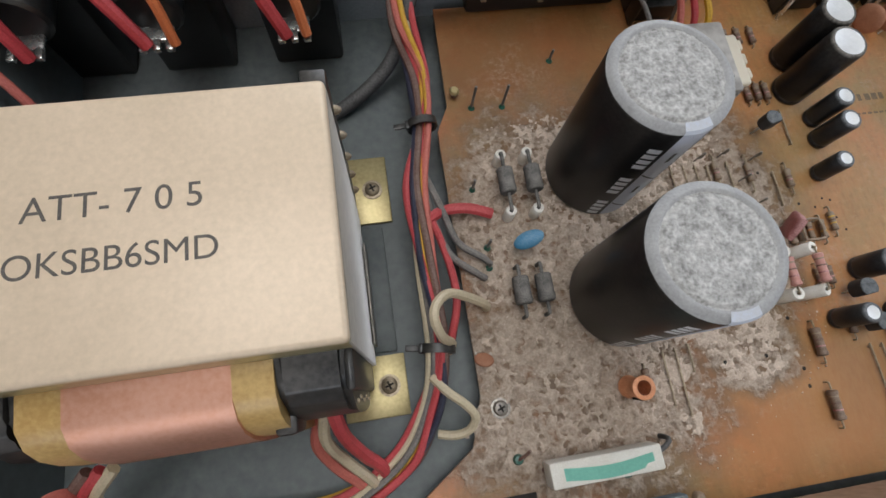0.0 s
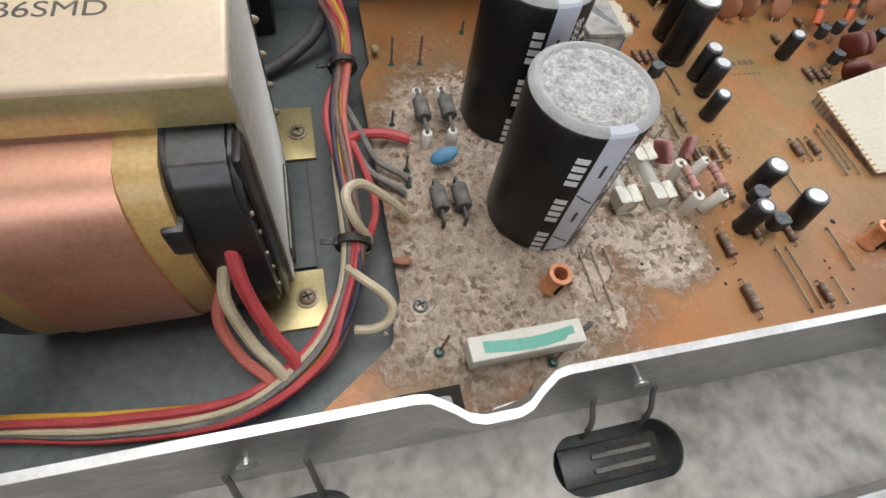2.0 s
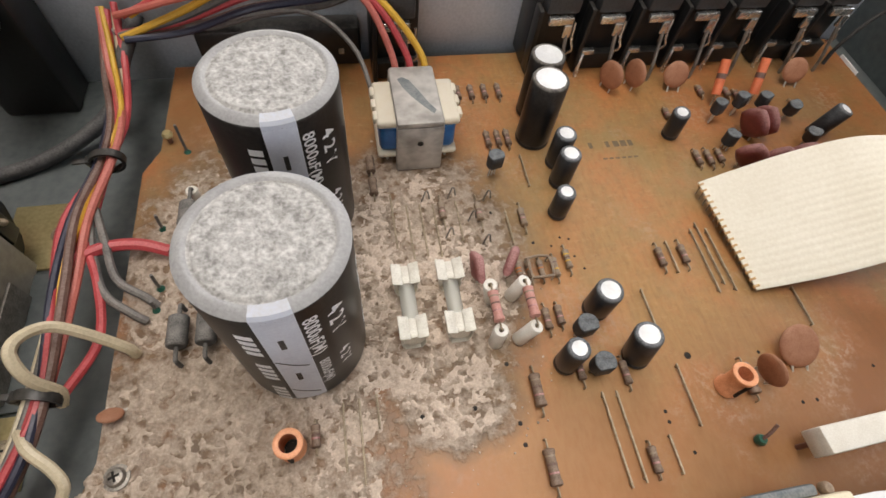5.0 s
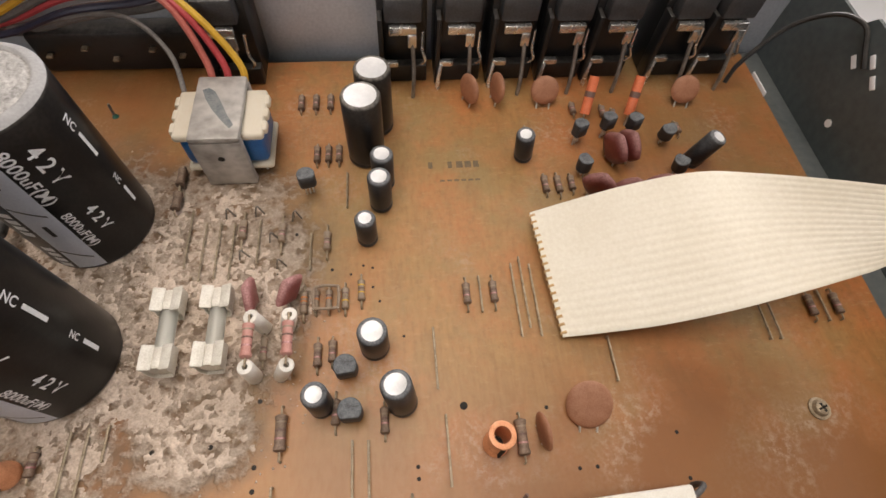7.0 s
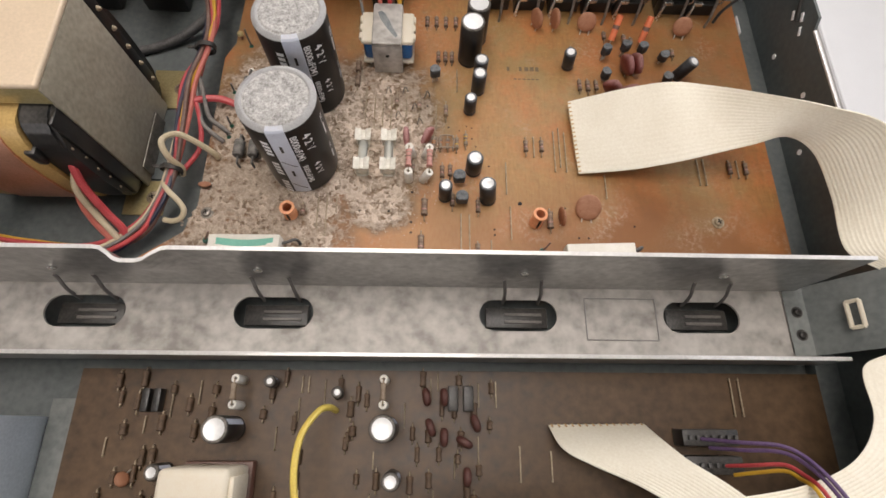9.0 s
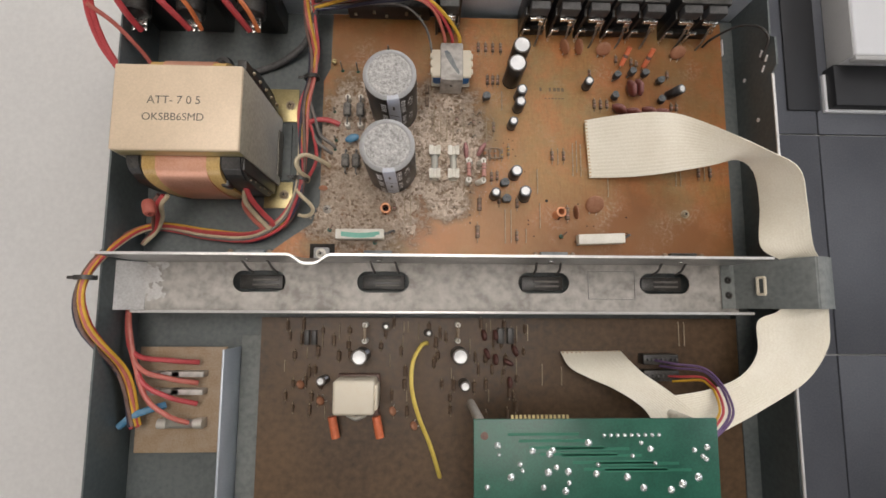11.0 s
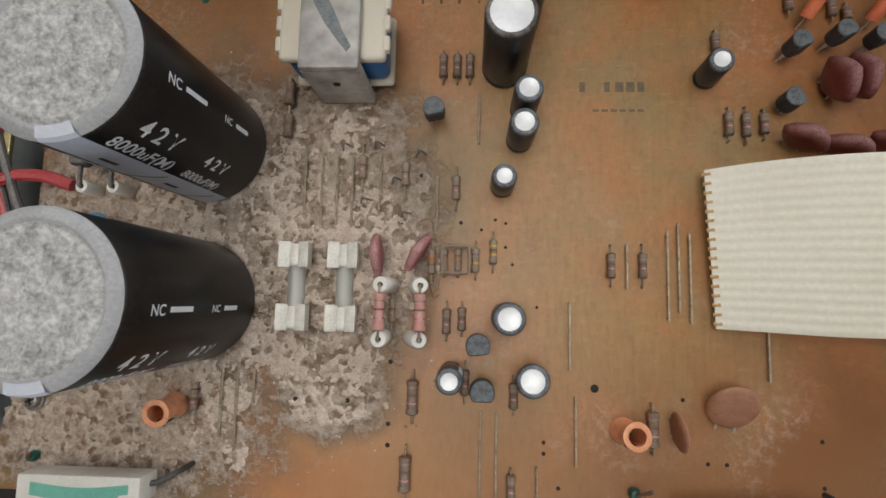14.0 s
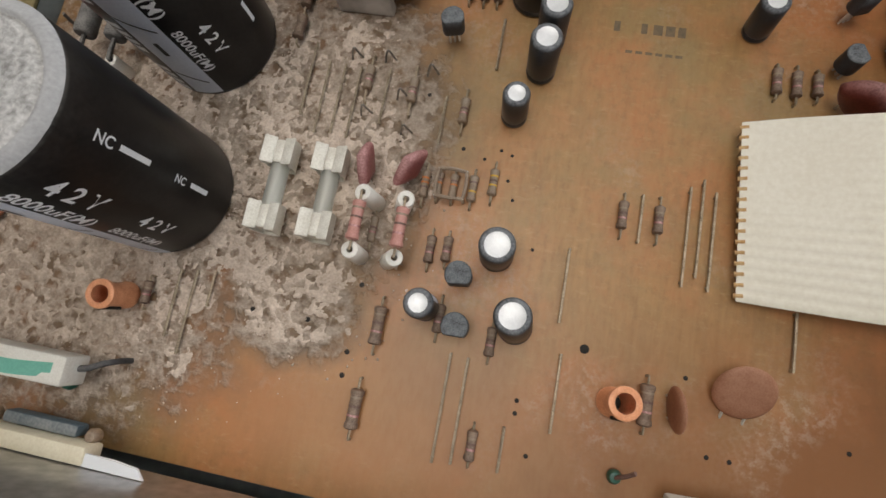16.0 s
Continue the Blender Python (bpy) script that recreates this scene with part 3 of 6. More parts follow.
part("slot", box(bmesh.new(), 141.6, 142.2, 118, 131, -2.9, 1.2, 0.15), M["white"], side, "bright gap beside the board")
part("side_wall", box(bmesh.new(), -298.4, -297, -236, 150, -10, 36, 0.3), M["chassis"], chassis)
part("side_ledge", box(bmesh.new(), 141.5, 152.9, -236, 148, -9.9, -3, 0.5), M["chassis"], chassis)
part("rear_panel", box(bmesh.new(), -298, 154, 150, 151.5, -12, 66, 0.3), M["rear_panel"], chassis)
# front panel out of view, made tall to shade the front board
part("unseen_front_panel", box(bmesh.new(), -298, 154, -237.5, -236, -12, 100, 0.3), M["chassis"], chassis)
part("divider_plate", box(bmesh.new(), -224, -222.5, -234, -108, -9.9, 22, 0.3), M["rear_panel"], chassis, "blue-grey upright divider plate")

part("divider_foot", box(bmesh.new(), -222.3, -206, -234, -100, -9.9, -8.6, 0.4), M["clamp"], chassis, "grey foot of the divider")

# Boards
BOARD = [(-162, 144), (141, 144), (141, -46.5), (-202, -46.5), (-202, -40), (-190, -31), (-173, -19), (-168, -4), (-168, 90), (-163, 100)]
board = tagged(part("circuit_board", sheet(bmesh.new(), BOARD, -1.6, 0), M["board"], None, "", False), "dusty brown phenolic main circuit board on the chassis floor", "circuit board")
# front board: its material is darkened in place of the shade on it
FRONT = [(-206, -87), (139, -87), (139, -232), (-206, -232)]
front_board = tagged(part("circuit_board", sheet(bmesh.new(), FRONT, -1.6, 0), M["board_front"], None, "", False), "dusty brown front circuit board, its shadow put into a darker colour", "circuit board")
for bx, by in ((-150, 130), (120, 130), (105, -9), (-162, -8), (-40, -40)):
    part("spacer", lathe(bmesh.new(), [(0, -10), (3, -10), (3, -1.6), (0, -1.6)], 12, (bx, by)), M["steel"], board)
for bx, by in ((-190, -100), (120, -100), (-190, -220), (120, -220)):
    part("spacer", lathe(bmesh.new(), [(0, -10), (3, -10), (3, -1.6), (0, -1.6)], 12, (bx, by)), M["steel"], front_board)

# Steel channel across the set, with slots, a notch and rivets
channel = tagged(new("channel_bracket"), "dull galvanised steel channel across the set, with oblong slots", "bracket")
SLOTS = (-206.5, -120, -5.2, 83)


def slotted_floor():
    bm = bmesh.new()
    y0, y1, yc, half, rad = -83, -48.4, -61.8, 18.5, 7.6
    edges = [-284]
    for s in SLOTS:
        edges += [s - 24, s + 24]
    edges.append(137)
    for top in (8.0, 6.8):
        for a, b in zip(edges[::2], edges[1::2]):
            bm.faces.new([bm.verts.new((x, y, top)) for x, y in ((a, y0), (b, y0), (b, y1), (a, y1))])
        for s in SLOTS:
            inner, outer = [], []
            for k in range(32):
                a = 2 * math.pi * k / 32
                c, d = math.cos(a), math.sin(a)
                inner.append((s + math.copysign(half - rad, c) + rad * c, yc + rad * d))
                g = max(abs(c) / 24, abs(d) / (y1 - yc if d > 0 else yc - y0))
                outer.append((s + c / g, yc + d / g))
            vi, vo = [bm.verts.new((*p, top)) for p in inner], [bm.verts.new((*p, top)) for p in outer]
            for k in range(32):
                j = (k + 1) % 32
                bm.faces.new((vi[k], vo[k], vo[j], vi[j]))
            if top == 8.0:
                low = [bm.verts.new((*p, 6.8)) for p in inner]
                for k in range(32):
                    j = (k + 1) % 32
                    bm.faces.new((vi[k], vi[j], low[j], low[k]))
            for corner in ((s - 24, y0), (s + 24, y0), (s + 24, y1), (s - 24, y1)):
                near = sorted(range(32), key=lambda k: (outer[k][0] - corner[0]) ** 2 + (outer[k][1] - corner[1]) ** 2)[:2]
                bm.faces.new((vo[near[0]], vo[near[1]], bm.verts.new((*corner, top))))
    bmesh.ops.remove_doubles(bm, verts=bm.verts, dist=0.01)
    return bm


part("channel_floor", slotted_floor(), M["steel_dusty"], channel)


# plan of the rear flange: a dimple pressed forwards at its top edge
FLANGE = [(-291, 0), (-175.5, 0), (-173, -0.4), (-169.5, -2.6), (-167, -4.6), (-164.5, -5.4), (-158.5, -5.4), (-156, -4.6), (-153.5, -2.6), (-150, -0.4), (-147.5, 0), (130, 0)]


def flange_sheet(levels, front, back):
    """A sheet standing along the plan, its dimple fading out downwards."""
    bm = bmesh.new()
    faces = []
    for y in (front, back):
        grid = []
        for z in levels:
            w = min(1.0, max(0.0, (z - 24) / 30))
            grid.append([bm.verts.new((x, y + d * w * w * (3 - 2 * w), z)) for x, d in FLANGE])
        faces.append(grid)
    n, m = len(levels), len(FLANGE)
    for grid in faces:
        for i in range(n - 1):
            for k in range(m - 1):
                bm.faces.new((grid[i][k], grid[i][k + 1], grid[i + 1][k + 1], grid[i + 1][k]))
    f, g = faces
    for i in (0, n - 1):
        for k in range(m - 1):
            bm.faces.new((f[i][k], f[i][k + 1], g[i][k + 1], g[i][k]))
    for k in (0, m - 1):
        for i in range(n - 1):
            bm.faces.new((f[i][k], f[i + 1][k], g[i + 1][k], g[i][k]))
    return bm


part("rear_flange", flange_sheet([6.8, 24, 29, 34, 39, 44, 49, 57.4], -48.4, -47.0), M["steel"], channel)
part("sheared_edge", flange_sheet([57.4, 58.0], -48.5, -46.9), M["steel_edge"], channel, "bright sheared edge")
part("front_flange", box(bmesh.new(), -284, 137, -83.6, -82.2, 6.8, 24.4, 0.2), M["steel"], channel)
part("sheared_edge", box(bmesh.new(), -284, 137, -83.8, -82.0, 24.5, 25.2, 0.2), M["steel_edge"], channel, "bright sheared edge")
bm = bmesh.new()
vs = [bm.verts.new(p) for p in ((-297, -82, 22), (-284, -82, 8.3), (-284, -49, 8.3), (-297, -49, 22), (-298, -82, 21), (-285, -82, 7.3), (-285, -49, 7.3), (-298, -49, 21))]
for f in ((0, 1, 2, 3), (7, 6, 5, 4), (0, 4, 5, 1), (2, 6, 7, 3), (1, 5, 6, 2), (0, 3, 7, 4)):
    bm.faces.new([vs[i] for i in f])
part("end_tab", bm, M["crust"], channel, "sloping whitish end tab")
bm = bmesh.new()
grid = [[bm.verts.new((-287 + 0.8 * i, -76 + 0.8 * j, 7.7 + 1.5 * (noise.fractal(Vector((i * 0.11, j * 0.11, 2.0)), 0.9, 2.0, 4) + 0.72 - 1.9 * ((i / 28 - 0.15) ** 2 + (j / 34 - 0.6) ** 2)))) for j in range(35)] for i in range(29)]
for i in range(28):
    for j in range(34):
        q = (grid[i][j], grid[i + 1][j], grid[i + 1][j + 1], grid[i][j + 1])
        if max(v.co.z for v in q) > 8.0:
            bm.faces.new(q)
bmesh.ops.delete(bm, geom=[v for v in bm.verts if not v.link_faces], context="VERTS")
part("oxide_crust", bm, M["crust"], channel, "white crumbling oxide crust")
part("foot", box(bmesh.new(), -284, -276, -80, -50, -9.9, 6.7, 0.3), M["steel"], channel)
part("foot", box(bmesh.new(), 128, 137, -80, -50, -9.9, 6.7, 0.3), M["steel"], channel)
for s in (-206.5, -120, -5.2, 83):
    part("rivet", lathe(bmesh.new(), [(2.0, 0), (2.0, 0.5), (1.3, 1.1), (0, 1.2)], 14), M["chrome"], channel, "bright rivet", at=pose((s - 1) * MM, -48.45 * MM, 33 * MM, 90, 0, 0))
bm = bmesh.new()
for a, b in (((27, -53), (61, -53)), ((61, -53), (61, -73)), ((61, -73), (27, -73)), ((27, -73), (27, -53))):
    tube(bm, [(*a, 8.05), (*b, 8.05)], 0.35, 6)
part("embossed_frame", bm, M["steel"], channel, "embossed rectangle")

# Power transistors clamped on the back of the channel, their legs passing to the slots
def power_transistor(x, dx, body):
    t = thing("power_transistor", "cream-backed power transistor lying against the channel's rear face", "transistor", (x, -47, 0), 0, "power transistors")
    bm = sheet(bmesh.new(), [(dx + a, b) for a, b in ((-31, 0.2), (31, 0.2), (29, 2.4), (23, 3.0), (-22, 3.2), (-27, 2.6))], 13.0, 13.6)
    part("insulator", bm, M["white"], t, "white insulating strip")
    part("package", box(bmesh.new(), dx - 16, dx + 16, 0.1, 4.4, 8.0, 14.2, 0.8), M["skin_beige"], t)
    part("clip", box(bmesh.new(), dx - 10, dx + 10, 4.5, 7.4, 6.5, 10.6, 0.8), M[body], t, "dark clip on the package")
    for sx in (-13.5, 13.5):
        part("clamp_screw", lathe(bmesh.new(), [(0, 0), (1.7, 0), (1.8, 1.6), (1.2, 2.4), (0, 2.6)], 12), M["res_tan"], t, at=pose((dx + sx) * MM, 5.6 * MM, 8.2 * MM))
    for sx in (-8, 9):
        part("leg", tube(bmesh.new(), [(sx, -1.5, 22), (sx + 0.4, -2.6, 19), (sx + 1.2, -6, 13), (sx + 1.6, -8, 3)], 0.8, 6), M["w_grey"], t)
    part("header", box(bmesh.new(), -15, 15, -20, -10, 0.05, 3.0, 0.6), M["black"], t, "black header below the slot")
    for yy in (-17, -13.5):
        part("header_bar", box(bmesh.new(), -6, 12, yy - 0.7, yy + 0.7, 3.0, 4.0, 0.3), M["w_grey"], t)
    return t


for s, dx, body in zip(SLOTS, (-7, -4, 7.5, 14), ("slate", "slate", "slate", "black")):
    power_transistor(s, dx, body)

# Mains transformer with a U cover
def transformer():
    t = thing("mains_transformer", "large mains transformer with cream cover, copper band and stamped lettering", "transformer", (-237.3, 36.7, -10))
    # local: x +-37.3, y +-26.2, z 0..86
    part("core", box(bmesh.new(), -35.5, 35.5, -24, 24, 1, 83, 1), M["cover_side"], t, "laminated core")
    bm = box(bmesh.new(), -37.3, 37.3, -26.2, 26.2, 83, 86, 1.2, 3)
    part("cover_top", bm, M["cover"], t)
    for ys in (-1, 1):
        y0, y1 = sorted((ys * 24.6, ys * 26.1))
        part("cover_lip", box(bmesh.new(), -37.0, 37.0, y0, y1, 74, 84, 0.5), M["brass"], t, "yellow passivated lip")
    for xs in (-1, 1):
        x0, x1 = sorted((xs * 35.8, xs * 37.4))
        part("cover_side", box(bmesh.new(), x0, x1, -26, 26, 0.5, 83.2, 0.5), M["cover_side"], t, "dull olive steel side")
        x0, x1 = sorted((xs * 35.8, xs * 45))
        part("foot_tab", box(bmesh.new(), x0, x1, -22, 22, 0.2, 1.6, 0.4), M["chassis"], t)
        x0, x1 = sorted((xs * 37.6, xs * 38.6))
        part("foot_rib", box(bmesh.new(), x0, x1, -20, 14, 1.6, 12, 0.4), M["dull_leg"], t, "thin dark leaf at the foot")

    def coil(bm, x0, x1, bulge, sign, zc=39.0, hz=33.5):
        prof = []
        for k in range(13):
            a = -math.pi / 2 + math.pi * k / 12
            prof.append((sign * (22.0 + bulge * abs(math.cos(a)) ** 0.45), zc + hz * math.copysign(abs(math.sin(a)) ** 0.8, math.sin(a))))
        prof = prof + [(sign * 20, zc + hz), (sign * 20, zc - hz)]
        upl = [bm.verts.new((x0, y, z)) for y, z in prof]
        upr = [bm.verts.new((x1, y, z)) for y, z in prof]
        bm.faces.new(upl), bm.faces.new(upr[::-1])
        for i in range(len(prof)):
            j = (i + 1) % len(prof)
            bm.faces.new((upl[i], upr[i], upr[j], upl[j]))
        return bm

    for sign in (-1, 1):
        part("copper_band", coil(bmesh.new(), -17.5, 13, 20, sign), M["copper"], t, "bare copper screen band")
        part("paper_tape", coil(bmesh.new(), 13, 21, 19, sign), M["tape"], t, "amber varnished paper")
        part("paper_tape", coil(bmesh.new(), -25.5, -17.5, 19, sign), M["tape"], t, "amber varnished paper")
        for x0, x1 in ((21, 35), (-35, -25.5)):
            bm = coil(bmesh.new(), x0, x1, 17.0, sign, 38, 35)
            bmesh.ops.bevel(bm, geom=bm.edges[:], offset=1.6, segments=2, affect="EDGES")
            part("bobbin", bm, M["black"], t, "shiny black bobbin")
    for k in range(5):
        part("bobbin_pin", box(bmesh.new(), 33.5, 35.6, -36.6 + 0.8 * (k % 2), -35.6 + 0.8 * (k % 2), 20 + 9 * k, 21.4 + 9 * k, 0.3), M["wire"], t)
    part("bobbin_flange", box(bmesh.new(), 34.4, 36.4, -34, -24.5, 8, 72, 0.8), M["black"], t, "thin black bobbin flange")
    part("black_tape", box(bmesh.new(), 17.5, 22.5, -41.0, -34, 50, 60, 1.2, 2), M["black"], t, "ragged end of black tape")
    strip = part("terminal_strip", box(bmesh.new(), 31.5, 37.2, 26.8, 33, 12, 80, 0.7), M["black"], t, "black terminal strip with solder pins")
    for k in range(5):
        part("solder_pin", lathe(bmesh.new(), [(0, 0), (1.3, 0), (1.1, 0.9), (0.5, 1.6), (0, 1.8)], 10), M["wire"], strip, at=pose(37.3 * MM, 30 * MM, (20 + 12 * k) * MM, 0, 90, 0))
    for body, yy, size in (("ATT- 7 0 5", 4.0, 6.9), ("OKSBB6SMD", -6.3, 6.5)):
        me = text_mesh(body, size, "stamp")
        me.transform(Matrix.Diagonal((MM, MM, MM, 1)))
        me.materials.append(M["stamp"])
        ob = new("stamped_code", me)
        ob.matrix_basis = pose(-1.6 * MM, yy * MM, 86.05 * MM, 0, 0, 0)
        ob.parent = t
        tagged(ob, "dark stamped ink lettering")
    # mounting plates with screws
    for y0, y1, x1 in ((24, 50, 49), (-43, -23, 47)):
        p = part("mounting_plate", box(bmesh.new(), 26, x1, y0, y1, 0.1, 1.5, 0.4), M["brass"], t, "yellow passivated plate")
        screw_head(p, ((x1 - 6) if y0 > 0 else 41, (y0 + y1) / 2, 1.5), 2.7, M["wire"])
    return t


def screw_head(parent, at, r, mat=None):
    bm = lathe(bmesh.new(), [(r * 1.35, 0), (r * 1.35, 0.5), (r, 0.55), (r, 1.0), (r * 0.8, 1.7), (r * 0.35, 2.0), (0, 2.05)], 18)
    s = part("screw", bm, mat or M["tin"], parent, "crosshead screw", at=pose(at[0] * MM, at[1] * MM, at[2] * MM))
    for a in (20, 110):
        part("cross_slot", box(bmesh.new(), -r * 0.55, r * 0.55, -r * 0.12, r * 0.12, 1.6, 2.12), M["hole"], s, at=pose(0, 0, 0, 0, 0, a))
    return s


transformer()

# Reservoir capacitors
def wrap(me, radius, azimuth, z_mid):
    """Lays flat letters on an upright cylinder, reading downwards, their tops to greater azimuth."""
    for v in me.vertices:
        a = radians(azimuth) + v.co.y / radius
        v.co = Vector((radius * math.cos(a), radius * math.sin(a), z_mid - v.co.x)) * MM
    return me


def curved_patch(bm, radius, a0, a1, z0, z1, seg=10):
    rows = []
    for z in (z0, z1):
        rows.append([bm.verts.new((radius * math.cos(a), radius * math.sin(a), z)) for a in (radians(a0 + (a1 - a0) * k / seg) for k in range(seg + 1))])
    for k in range(seg):
        bm.faces.new((rows[0][k], rows[0][k + 1], rows[1][k + 1], rows[1][k]))
    return bm


def reservoir_capacitor(x, y, h, r, az, label):
    c = thing("reservoir_capacitor", label, "capacitor", (x, y, 0), 0, "reservoir capacitors")
    bm = lathe(bmesh.new(), [(0, 0), (r - 0.9, 0), (r - 0.25, 0.5), (r, 1.5), (r, h - 2.0), (r - 0.35, h - 0.8), (r - 1.2, h - 0.1), (r - 2.2, h), (r - 2.4, h - 0.8), (0, h - 0.8)], 64)
    part("sleeve", bm, M["sleeve"], c)
    # felt of dust on the top, with the rolled rim showing through
    rings, seg = 34, 84
    bm = bmesh.new()
    rows = []
    for i in range(rings + 1):
        rad = (r - 0.02) * i / rings
        row = []
        for k in range(1 if i == 0 else seg):
            a = 2 * math.pi * k / seg
            px, py = rad * math.cos(a), rad * math.sin(a)
            n1 = noise.fractal(Vector((px * 0.55 + x, py * 0.55 + y, 3)), 0.9, 2.1, 5)
            lip = r - 3.3
            z = h + 0.10 + 0.50 * n1 if rad < lip else h + 0.45 + 0.10 * n1 - 1.5 * max(0.0, (rad - lip) / 3.3) ** 2.5
            if abs(rad - lip) < 0.5:
                z = h - 0.35 + 0.3 * n1
            row.append(bm.verts.new((px, py, z)))
        rows.append(row)
    for k in range(seg):
        bm.faces.new((rows[0][0], rows[1][k], rows[1][(k + 1) % seg]))
    for i, (a, b) in enumerate(zip(rows[1:], rows[2:])):
        for k in range(seg):
            f = bm.faces.new((a[k], b[k], b[(k + 1) % seg], a[(k + 1) % seg]))
            f.material_index = 1 if (r - 0.02) * (i + 1.5) / rings > r - 3.3 else 0
    part("dusty_top", bm, [M["dust_top"], M["rim_dust"]], c, "thick grey dust inside the smooth rolled rim", angle=80)
    rr = r + 0.06
    stripe = part("polarity_stripe", curved_patch(bmesh.new(), rr, az - 13, az + 14, 1.5, h - 2.2), M["stripe"], c, "pale blue polarity stripe")
    bm = bmesh.new()
    fold = [(rr, h - 2.2), (r + 0.05, h - 0.9), (r - 0.5, h + 0.15), (r - 2.7, h + 0.68)]
    for (ra, za), (rb, zb) in zip(fold, fold[1:]):
        vs = [[bm.verts.new((q * math.cos(a), q * math.sin(a), z)) for a in (radians(az - 13 + 4.5 * k) for k in range(7))] for q, z in ((ra, za), (rb, zb))]
        for k in range(6):
            bm.faces.new((vs[0][k], vs[0][k + 1], vs[1][k + 1], vs[1][k]))
    part("stripe_end", bm, M["stripe"], c, "pale stripe end folded over the rim")
    for zc in (h - 14, h - 36):
        part("minus_mark", curved_patch(bmesh.new(), rr + 0.05, az - 2.5, az + 1.5, zc - 2.6, zc + 2.6, 3), M["ink_black"], stripe)
    for zc in (h - 24, h - 46):
        bm = bmesh.new()
        for k in range(6):
            a = radians(az - 12 + 3.6 * k)
            vs = []
            for aa, zz in ((a, zc - 0.9 * k), (a + 0.07, zc - 0.9 * (k + 1)), (a + 0.07, zc - 0.9 * (k + 1) - 0.7), (a, zc - 0.9 * k - 0.7)):
                vs.append(bm.verts.new(((rr + 0.05) * math.cos(aa), (rr + 0.05) * math.sin(aa), zz)))
            bm.faces.new(vs)
        part("chevron_mark", bm, M["ink_black"], stripe)

    def letters(body, size, da, zc):
        me = wrap(text_mesh(body, size, "print", 0.018), r + 0.05, az + da, zc)
        me.materials.append(M["ink"])
        ob = new("lettering", me)
        ob.parent = c
        tagged(ob, "white printed rating")

    for zc, s in ((h - 15, 1.0), (h - 38, 0.8)):
        letters("4 2 V", 6.0 * s, 40, zc)
        letters("8000uF(M)", 4.6 * s, 21, zc - 1)
        letters("NC", 3.3 * s, 80, zc + 3.6)
        part("arrow", curved_patch(bmesh.new(), r + 0.05, az + 78.5, az + 82.5, zc - 9.0 * s, zc - 0.3, 3), M["ink"], c, "white printed arrow")
    # maker's mark as plain white bars
    for zc in (h - 9, h - 27, h - 45):
        for k in range(4):
            part("mark_bar", curved_patch(bmesh.new(), r + 0.05, az - 29, az - 17, zc - 3.1 * k - 2.2, zc - 3.1 * k, 4), M["ink"], c, "white printed block")
    return c


reservoir_capacitor(-115.2, 21.8, 57.0, 17.6, -86, "large black reservoir capacitor with thickly dusted top")
reservoir_capacitor(-114.3, 68.2, 58.5, 17.2, -82, "large black reservoir capacitor, dusty, beside the small transformer")

# Small transformer
def small_transformer():
    t = thing("small_transformer", "small transformer, dusty grey steel frame, cream bobbin, blue tape", "transformer", (-72.5, 96, 0))
    t.matrix_basis = t.matrix_basis @ Matrix.Diagonal((0.90, 0.83, 0.83, 1.0))
    bm = box(bmesh.new(), -9, 9, -17, 17, 25.5, 28.5, 1.2)
    part("frame_top", bm, M["steel_dusty"], t)
    for s in (-1, 1):
        y0, y1 = sorted((s * 13.5, s * 17))
        f = part("frame_side", box(bmesh.new(), -9, 9, y0, y1, 0.3, 25.6, 0.6), M["steel_dusty"], t)
    part("frame_hole", lathe(bmesh.new(), [(0, 0), (1.2, 0), (1.2, 0.2), (0, 0.2)], 12), M["hole"], f, at=pose(0, -17.15 * MM, 17 * MM, 90, 0, 0))
    part("bobbin_flange", box(bmesh.new(), -16, 16, -12.5, 12.5, 21.5, 25.2, 1.4, 3), M["bobbin"], t)
    part("bobbin_flange", box(bmesh.new(), -16, 16, -12.5, 12.5, 4.0, 7.0, 1.4, 3), M["bobbin"], t)
    for s in (-1, 1):
        for k in (-1, 0, 1):
            part("bobbin_lug", box(bmesh.new(), s * 16 - 1.2, s * 16 + 1.2, 7 * k - 2.6, 7 * k + 2.6, 21.8, 25.0, 0.9), M["bobbin"], t)
    part("winding_tape", box(bmesh.new(), -15, 15, -11.5, 11.5, 7, 21.6, 2.5, 3), M["blue_tape"], t, "deep blue winding tape")
    bm = sheet(bmesh.new(), [(-6.2, 9), (-4.0, 10), (-1.6, 8), (1.6, 1), (4, -5), (6.6, -10), (5.4, -12), (2.4, -8), (-1.6, -2), (-4.6, 4)], 28.52, 28.56)
    part("ink_smear", bm, M["slate"], t, "blue-grey marker smear")
    for sx, sy in ((-12, -9), (12, -9), (-12, 9), (12, 9)):
        part("pin", tube(bmesh.new(), [(sx, sy, 4.2), (sx, sy, 0)], 0.5, 6), M["tin"], t)


small_transformer()

